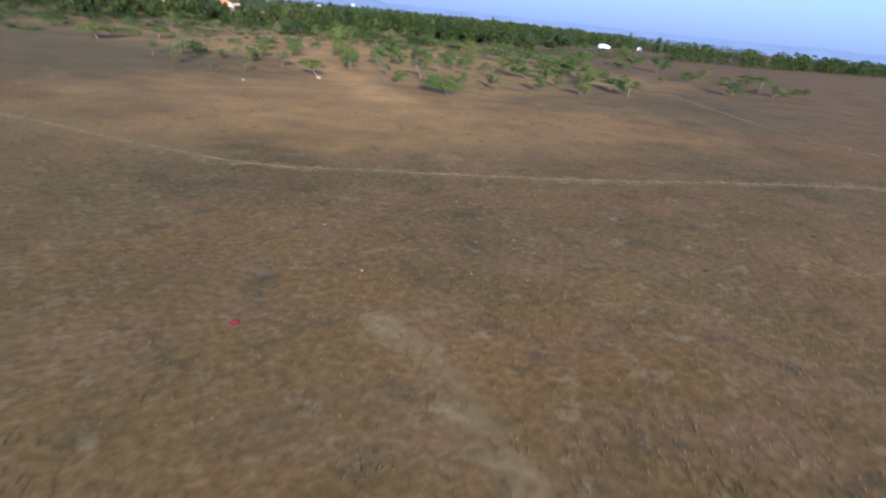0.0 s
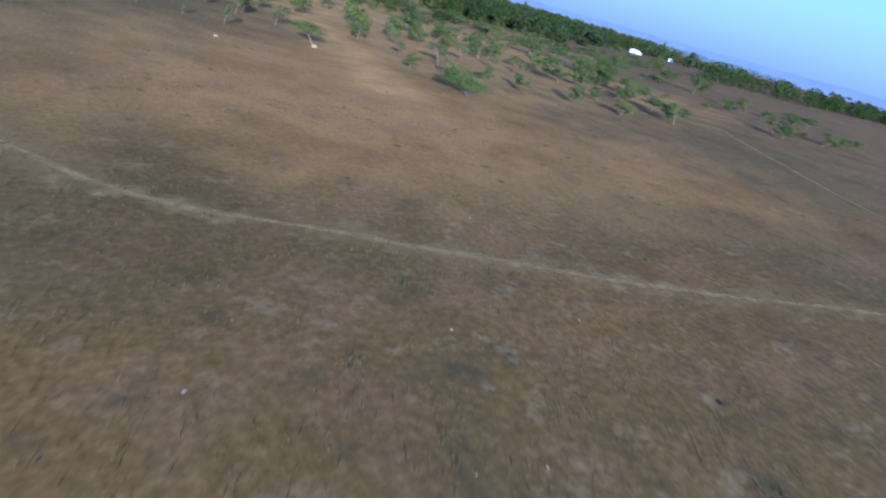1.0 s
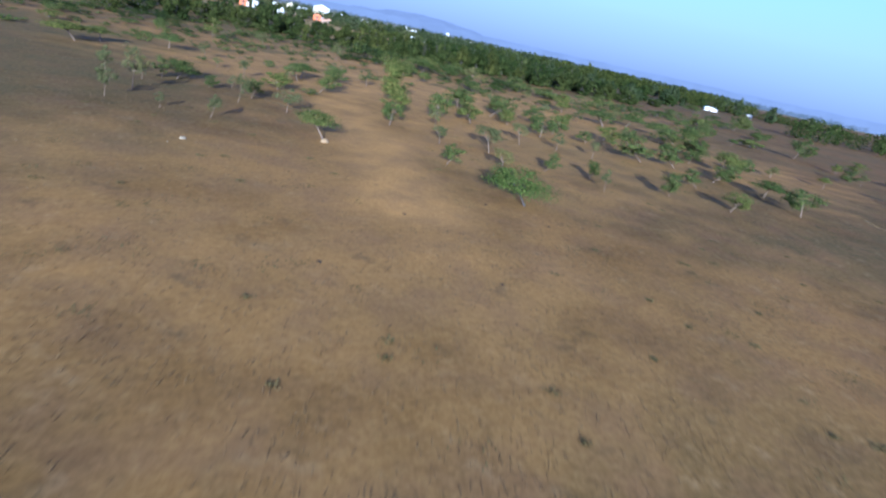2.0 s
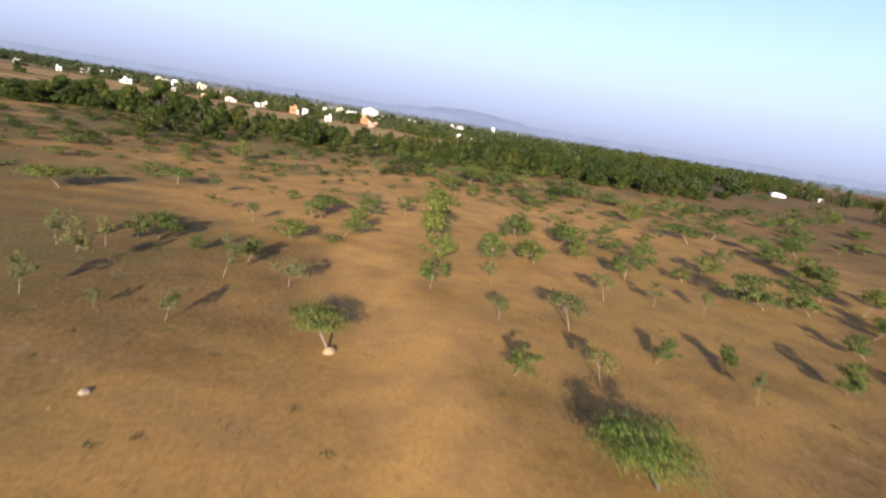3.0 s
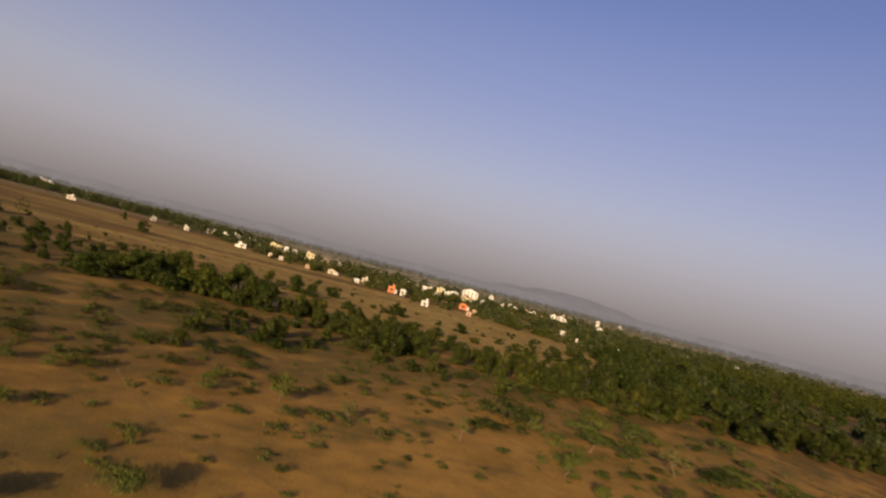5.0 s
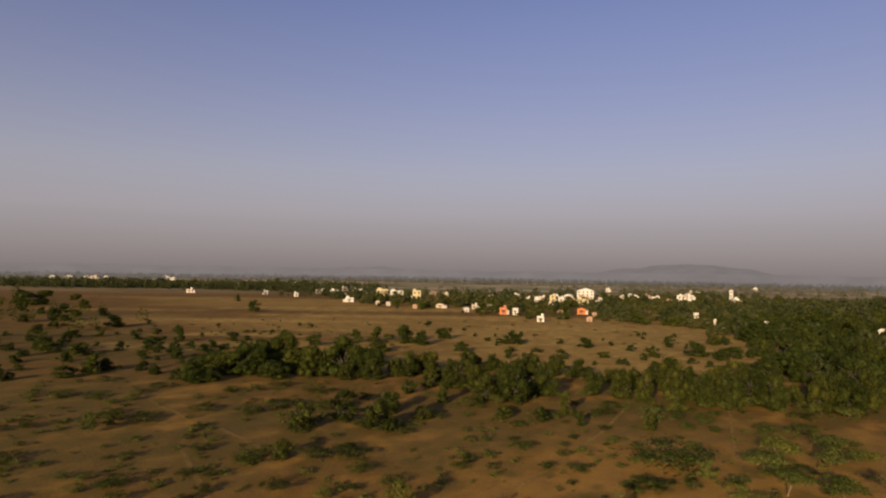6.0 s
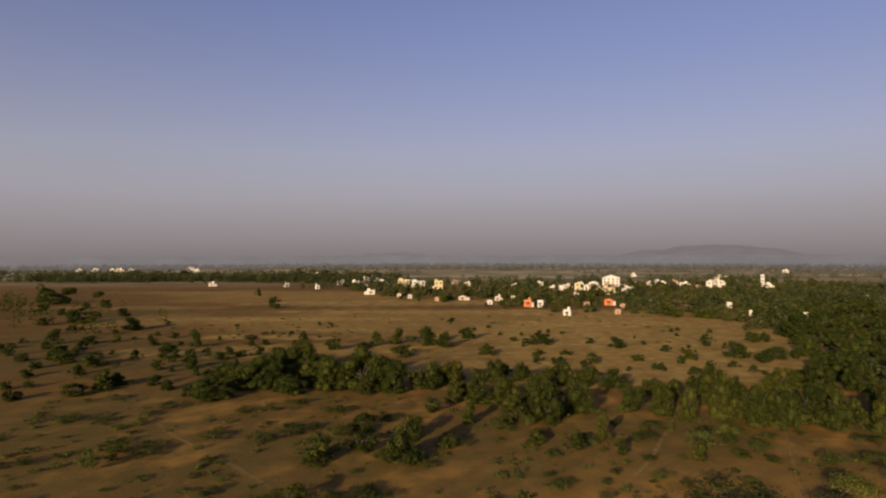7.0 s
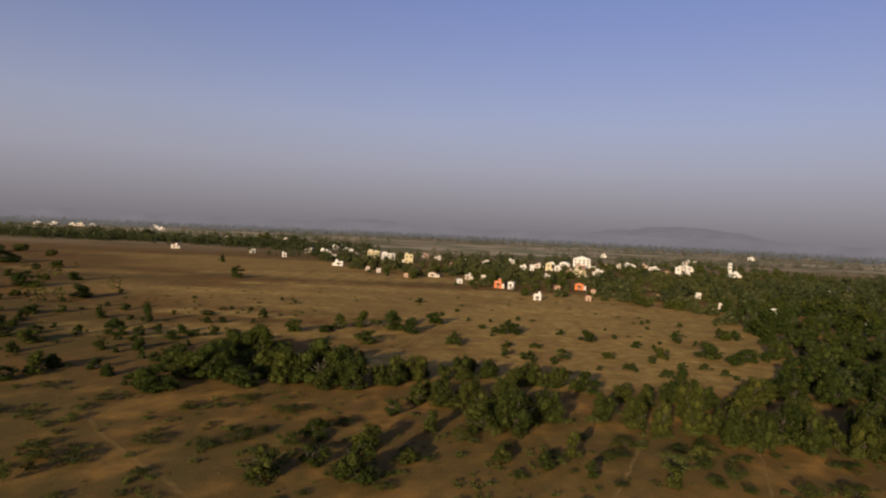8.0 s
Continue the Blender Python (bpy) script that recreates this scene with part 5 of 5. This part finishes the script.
HOUSES_C = [
    (109.0, 500.4, 5.4, 5.5, "yellow", "flat", 2), (90.1, 412.0, 4.4, 2.4, "cream", "flat", 1), (137.7, 565.9, 8.7, 3.3, "white", "sheet", 1),
    (120.1, 473.8, 4.4, 2.8, "tan", "flat", 1), (153.4, 560.8, 17.4, 8.2, "white", "sheet", 3), (121.6, 445.8, 9.0, 4.6, "yellow", "flat", 2),
    (143.6, 469.0, 5.9, 3.8, "white", "flat", 1), (94.4, 346.5, 5.4, 3.3, "orange", "tile", 1), (96.7, 325.5, 3.0, 2.4, "tan", "tile", 1),
    (250.4, 811.3, 5.7, 4.2, "white", "flat", 1), (210.4, 590.8, 8.4, 3.5, "white", "flat", 1), (196.9, 583.8, 4.6, 2.6, "cream", "flat", 1),
    (224.8, 569.3, 8.2, 2.6, "white", "flat", 1), (126.9, 311.6, 4.6, 2.4, "tan", "tile", 1)]
HOUSES_D = [
    (156.6, 326.7, 3.0, 2.8, "white", "flat", 1), (146.9, 282.2, 3.0, 2.4, "cream", "flat", 1), (228.0, 519.5, 5.1, 6.4, "white", "flat", 2),
    (261.8, 572.7, 6.6, 4.6, "white", "flat", 1), (326.0, 705.1, 13.9, 4.6, "cream", "flat", 1), (232.3, 509.5, 3.8, 2.8, "white", "flat", 1),
    (295.5, 560.3, 3.3, 10.7, "white", "flat", 3), (271.9, 507.5, 8.6, 4.5, "white", "flat", 1), (161.6, 262.7, 3.0, 3.1, "white", "flat", 1),
    (536.9, 957.5, 8.2, 4.6, "white", "flat", 1), (184.6, 234.0, 3.6, 2.4, "white", "flat", 1), (203.1, 250.4, 3.4, 2.5, "orange", "tile", 1),
    (196.0, 235.0, 3.0, 2.8, "white", "flat", 1), (360.4, 423.5, 5.0, 3.9, "white", "flat", 1)]
HOUSES_E = [
    (278.0, 390.9, 3.6, 2.4, "white", "flat", 1), (311.1, 418.6, 3.9, 2.4, "cream", "flat", 1), (80.3, 339.6, 3.0, 2.4, "tan", "tile", 1),
    (42.4, 387.6, 3.0, 2.4, "cream", "flat", 1), (156.1, 432.2, 3.0, 2.4, "cream", "tile", 1), (84.9, 292.7, 3.0, 2.4, "tan", "tile", 1)]
HOUSES = HOUSES_A + HOUSES_B + HOUSES_C + HOUSES_D + HOUSES_E + HOUSES_EDGE
house_random = np.random.RandomState(8)
for x, y, w, h, wall, roof, storeys in HOUSES:
    cover = {"flat": "flat roof", "tile": "tiled gable roof", "sheet": "pale sheet-metal gable roof"}[roof]
    size = {1: "single-storey", 2: "two-storey", 3: "three-storey"}[storeys]
    house(x, y, w, h, WALLS[wall], roof, house_random.uniform(-24, 14) + math.degrees(math.atan2(-x, y)) * 0.4, storeys, f"{size} {wall} plastered village house with a {cover}")
for k in range(16):
    a, b, c, d = ((100, 190, 470, 585), (100, 190, 470, 585), (180, 350, 540, 680), (12, 96, 480, 620), (100, 240, 470, 600), (-84, 0, 540, 625))[k % 6]
    x, y = house_random.uniform(a, b), house_random.uniform(c, d)
    wall = ("white", "white", "cream", "cream", "white", "tan")[house_random.randint(6)]
    house(x, y, house_random.uniform(3.2, 8.0), house_random.uniform(2.4, 3.6), WALLS[wall], ("flat", "flat", "tile")[house_random.randint(3)], house_random.uniform(-35, 20), 1, f"small {wall} plastered village house among trees")
VILLAGE_EDGE = [(-84, 520), (-30, 392), (30, 322), (81, 282), (128, 268), (140, 240), (225, 255), (375, 412), (400, 640), (166, 650), (54, 630), (-84, 640)]
yards = []
for _ in range(1500):
    x, y = garden.uniform(-84, 400), garden.uniform(240, 650)
    dense = 0.9 if x > 0.35 * y else 0.55 if y < 480 else 0.45
    if not inside_of(x, y, VILLAGE_EDGE) or garden.uniform() > dense or wobble(np.array([x]), np.array([y]), 60, 44)[0] < -0.55:
        continue
    high = garden.uniform(3.2, 6.8)
    far = math.hypot(x, y)
    blocked = False
    for hx, hy, hw, *_rest in HOUSES:  # yards in front of the houses stay open to the south
        along = ((hx - x) * x + (hy - y) * y) / far
        across = abs((hx - x) * y - (hy - y) * x) / far
        if -9 < along < 30 and across < hw * 0.5 + 2.0:
            blocked = blocked or along < 5 or across < hw * 0.25
            high = min(high, 2.6)
    if not blocked:
        yards.append(("wooded" if garden.uniform() < 0.6 else "garden", x, y, high, high * garden.uniform(0.95, 1.45)))
thicket("yard_trees", yards, "green shade trees crowded between village houses")
house(272, 165, 6.0, 1.8, M_WHITE, "sheet", -38, 1, "long low white shed with a pale sheet roof", name="shed")
house(318, 174, 3.2, 1.8, M_WHITE, "sheet", -38, 1, "small white shed with a pale sheet roof", name="shed")


# ---- far woods and hills ----
def far_wood(name, n, seed, inside, label, low, high, mat, bits=70, size=0.07):
    """Many small uneven tree crowns, too far off to tell apart."""
    r = np.random.RandomState(abs(seed))
    verts, fs = [], []
    for _ in range(n):
        x, y = inside(r)
        h = r.uniform(low, high)
        w = h * r.uniform(0.7, 1.1)
        for _k in range(bits):
            a, t = r.uniform(0, 6.28), r.uniform(0.08, 1.0)
            rad = w * 0.5 * math.sqrt(max(0.05, 1 - (2 * t - 1) ** 2)) * r.uniform(0.5, 1.05)
            c = np.array([x + rad * math.cos(a), y + rad * math.sin(a), h * t])
            i = len(verts)
            verts += [tuple(c + r.normal(0, size * w, 3) * np.array([1, 1, 0.8])) for _j in range(4)]
            fs += [(i, i + 1, i + 2), (i, i + 2, i + 3)]
    v = np.array(verts)
    v[:, 2] = np.maximum(v[:, 2], 0)
    return tagged(new(name, mesh_of(name, v, fs, mat)), label, "woodland", kind="stuff")


def arc(far, wide):
    def pick(r):
        a, d = r.uniform(-0.85, 1.1), far + r.normal(0, wide)
        return d * math.sin(a), d * math.cos(a)
    return pick


def slanted(ax, ay, bx, by, wide):
    def pick(r):
        t = r.uniform(0, 1)
        return ax + (bx - ax) * t + r.normal(0, wide), ay + (by - ay) * t + r.normal(0, wide)
    return pick


far_wood("far_woods", 420, 61, slanted(-488, 696, -103, 686, 26), "dark hazy woodland beyond pale fields", 6, 10, M_LEAF_HAZED, 90, 0.075)
far_wood("far_woods", 300, 62, slanted(198, 330, 554, 575, 26), "dark woodland round the village edge", 6, 10, M_LEAF_HAZED)
far_wood("far_woods", 420, 63, slanted(200, 225, 719, 532, 26), "dark woodland beyond the open field", 4, 10, M_LEAF_DARK, 140, 0.05)
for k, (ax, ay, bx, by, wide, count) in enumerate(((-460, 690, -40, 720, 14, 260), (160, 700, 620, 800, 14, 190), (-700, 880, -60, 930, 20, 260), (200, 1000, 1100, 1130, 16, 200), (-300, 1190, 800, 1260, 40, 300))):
    far_wood("far_woods", count, 80 + k, slanted(ax, ay, bx, by, wide), "hazy line of far trees between pale fields", 5, 9, M_LEAF_HAZED if k in (0, 2) else M_LEAF_FAR, 40, 0.09)
# these trees glow in a smog colour
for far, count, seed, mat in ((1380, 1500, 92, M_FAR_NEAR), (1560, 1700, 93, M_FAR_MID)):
    far_wood("far_woods", count, seed, arc(far, 60), "far woods with smog painted into their glowing colour", 5, 10, mat, 10, 0.22)
far_wood("far_woods", 420, 65, slanted(205, 70, 900, 90, 11), "dark woodland beyond the open field", 3.5, 9, M_LEAF_DARK, 140, 0.05)
far_wood("far_woods", 110, 90, slanted(284, 204, 430, 168, 9), "line of dark trees behind the white sheds", 3.5, 7, M_LEAF_DARK, 140, 0.05)
far_wood("far_woods", 190, 66, slanted(-137, 603, 355, 663, 30), "village gardens and trees between houses", 5, 8, M_LEAF_HAZED)
far_wood("far_woods", 60, 68, slanted(-143, 531, 72, 534, 12), "small garden trees between village houses", 3.5, 6, M_LEAF_HAZED)
far_wood("far_woods", 90, 69, slanted(70, 446, 244, 383, 9), "garden trees between village houses", 3.5, 6, M_LEAF_HAZED)
far_wood("far_woods", 150, 67, slanted(-491, 493, -178, 241, 30), "dark scrub at the edge of the fields", 4, 8, M_LEAF_DARK)


def ridge(name, bearing, far, wide, high, seed, label, mat, rows=6, cols=120):
    """A long low hill with a worn skyline, kilometres away."""
    b = radians(bearing)
    ox, oy = far * math.sin(b), far * math.cos(b)
    verts, fs = [], []
    shift = Vector((seed * 7.3, seed * 3.1, 0))
    for j in range(rows):
        for i in range(cols):
            u, v = i / (cols - 1) * 2 - 1, j / (rows - 1)
            crest = high * max(0.0, 1 - u * u) ** 1.4 * (1 + 0.25 * noise.noise(Vector((u * 5, 0, 0)) + shift)) + 0.05 * high * noise.noise(Vector((u * 40, v, 0)) + shift)
            z = max(0, crest) * math.sin(v * math.pi / 2)
            x, y = u * wide / 2, v * wide * 0.25
            verts.append((ox + x * math.cos(b) + y * math.sin(b), oy - x * math.sin(b) + y * math.cos(b), z - 1))
    for j in range(rows - 1):
        for i in range(cols - 1):
            k = j * cols + i
            fs.append((k, k + 1, k + cols + 1, k + cols))
    return tagged(new(name, mesh_of(name, verts, fs, mat, True)), label, "hill", kind="structure")


# the hills' haze is their own glow
ridge("backdrop_hill", 23.5, 3300, 1350, 82, 1, "long low hill on the horizon, smog painted as a glow", M_HILL)
ridge("backdrop_hill", -5.0, 3700, 900, 46, 2, "faint low hill on the horizon, smog painted as a glow", M_HILL)
# added ring, self-lit in the haze colour, that covers the ground's far edge
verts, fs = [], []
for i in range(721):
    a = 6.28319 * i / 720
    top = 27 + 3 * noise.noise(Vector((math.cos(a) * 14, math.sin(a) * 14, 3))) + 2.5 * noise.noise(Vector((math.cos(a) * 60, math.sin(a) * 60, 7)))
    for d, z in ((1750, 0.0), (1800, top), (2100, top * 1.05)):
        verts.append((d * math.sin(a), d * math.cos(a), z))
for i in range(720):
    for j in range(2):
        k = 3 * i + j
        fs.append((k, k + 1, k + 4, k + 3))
tagged(new("backdrop_woods", mesh_of("backdrop_woods", verts, fs, M_FAR, True)), "glowing haze-coloured ring that hides the far ground along the horizon", "woodland", kind="structure")


# ---- small things ----
rng = np.random.RandomState(12)
heap = tagged(new("soil_mound", blob(rng, 0.34, 0.75, M_SOIL, "soil_mound")), "pale mound of soil round a young tree's foot", "mound")
heap.matrix_world = pose(-3.82, -38.62, 0)
rock = tagged(new("boulder", blob(rng, 0.34, 0.8, M_STONE, "boulder")), "pale weathered boulder on dry grass", "rock")
rock.matrix_world = pose(-13.7, -42.4, 0, 0, 0, 30) @ Matrix.Diagonal((0.6, 0.6, 0.6, 1))
for x, y, s in ((-11.1, -77.3, 0.1), (-11.9, -85.1, 0.08), (-16.8, -84.9, 0.09), (-24.0, -86.0, 0.09), (-24.7, -90.6, 0.1), (-19.8, -93.4, 0.08), (-21.3, -92.2, 0.07), (-17.5, -90.0, 0.07), (-19.2, -89.7, 0.06), (-14.6, -43.5, 0.1)):
    ob = tagged(new("stone", blob(rng, s * 0.6, 0.6, M_STONE, "stone", 1)), "small pale stone lying in dry grass", "stone", "pale stones in the grass")
    ob.matrix_world = pose(x, y, 0, 0, 0, rng.uniform(0, 360))
for x, y, s in ((2.9, -51.5, 0.13), (5.3, -55.0, 0.13), (-3.7, -54.3, 0.12), (-10.0, -60.9, 0.13), (-2.7, -62.9, 0.12), (-15.1, -73.4, 0.12), (-2.3, -94.7, 0.15), (-10.5, -89.6, 0.13), (-12.3, -95.4, 0.13)):
    ob = tagged(new("dung_pat", blob(rng, s, 0.35, M_DUNG, "dung_pat", 1)), "dark dried cattle dung pat on dry grass", "dung", "dung pats on the field")
    ob.matrix_world = pose(x, y, 0, 0, 0, rng.uniform(0, 360))
bm = bmesh.new()
bmesh.ops.create_grid(bm, x_segments=14, y_segments=9, size=1.0)
for v in bm.verts:
    k = v.co.copy()
    v.co = Vector((0.26 * k.x + 0.05 * noise.noise(k * 2.2), 0.17 * k.y + 0.05 * noise.noise(k * 2.7 + Vector((9, 0, 0))), 0.05 + 0.05 * noise.noise(k * 2.5 + Vector((3, 7, 1))) + 0.04 * noise.noise(k * 6)))
bmesh.ops.solidify(bm, geom=bm.faces[:], thickness=0.006)
me = bpy.data.meshes.new("plastic_bag")
bm.to_mesh(me)
bm.free()
me.materials.append(M_RED)
bag = tagged(new("plastic_bag", me), "crumpled red plastic bag lying on dry grass", "bag")
bag.matrix_world = pose(-29.5, -92.6, 0, 0, 0, 25) @ Matrix.Diagonal((0.46, 0.46, 0.6, 1))
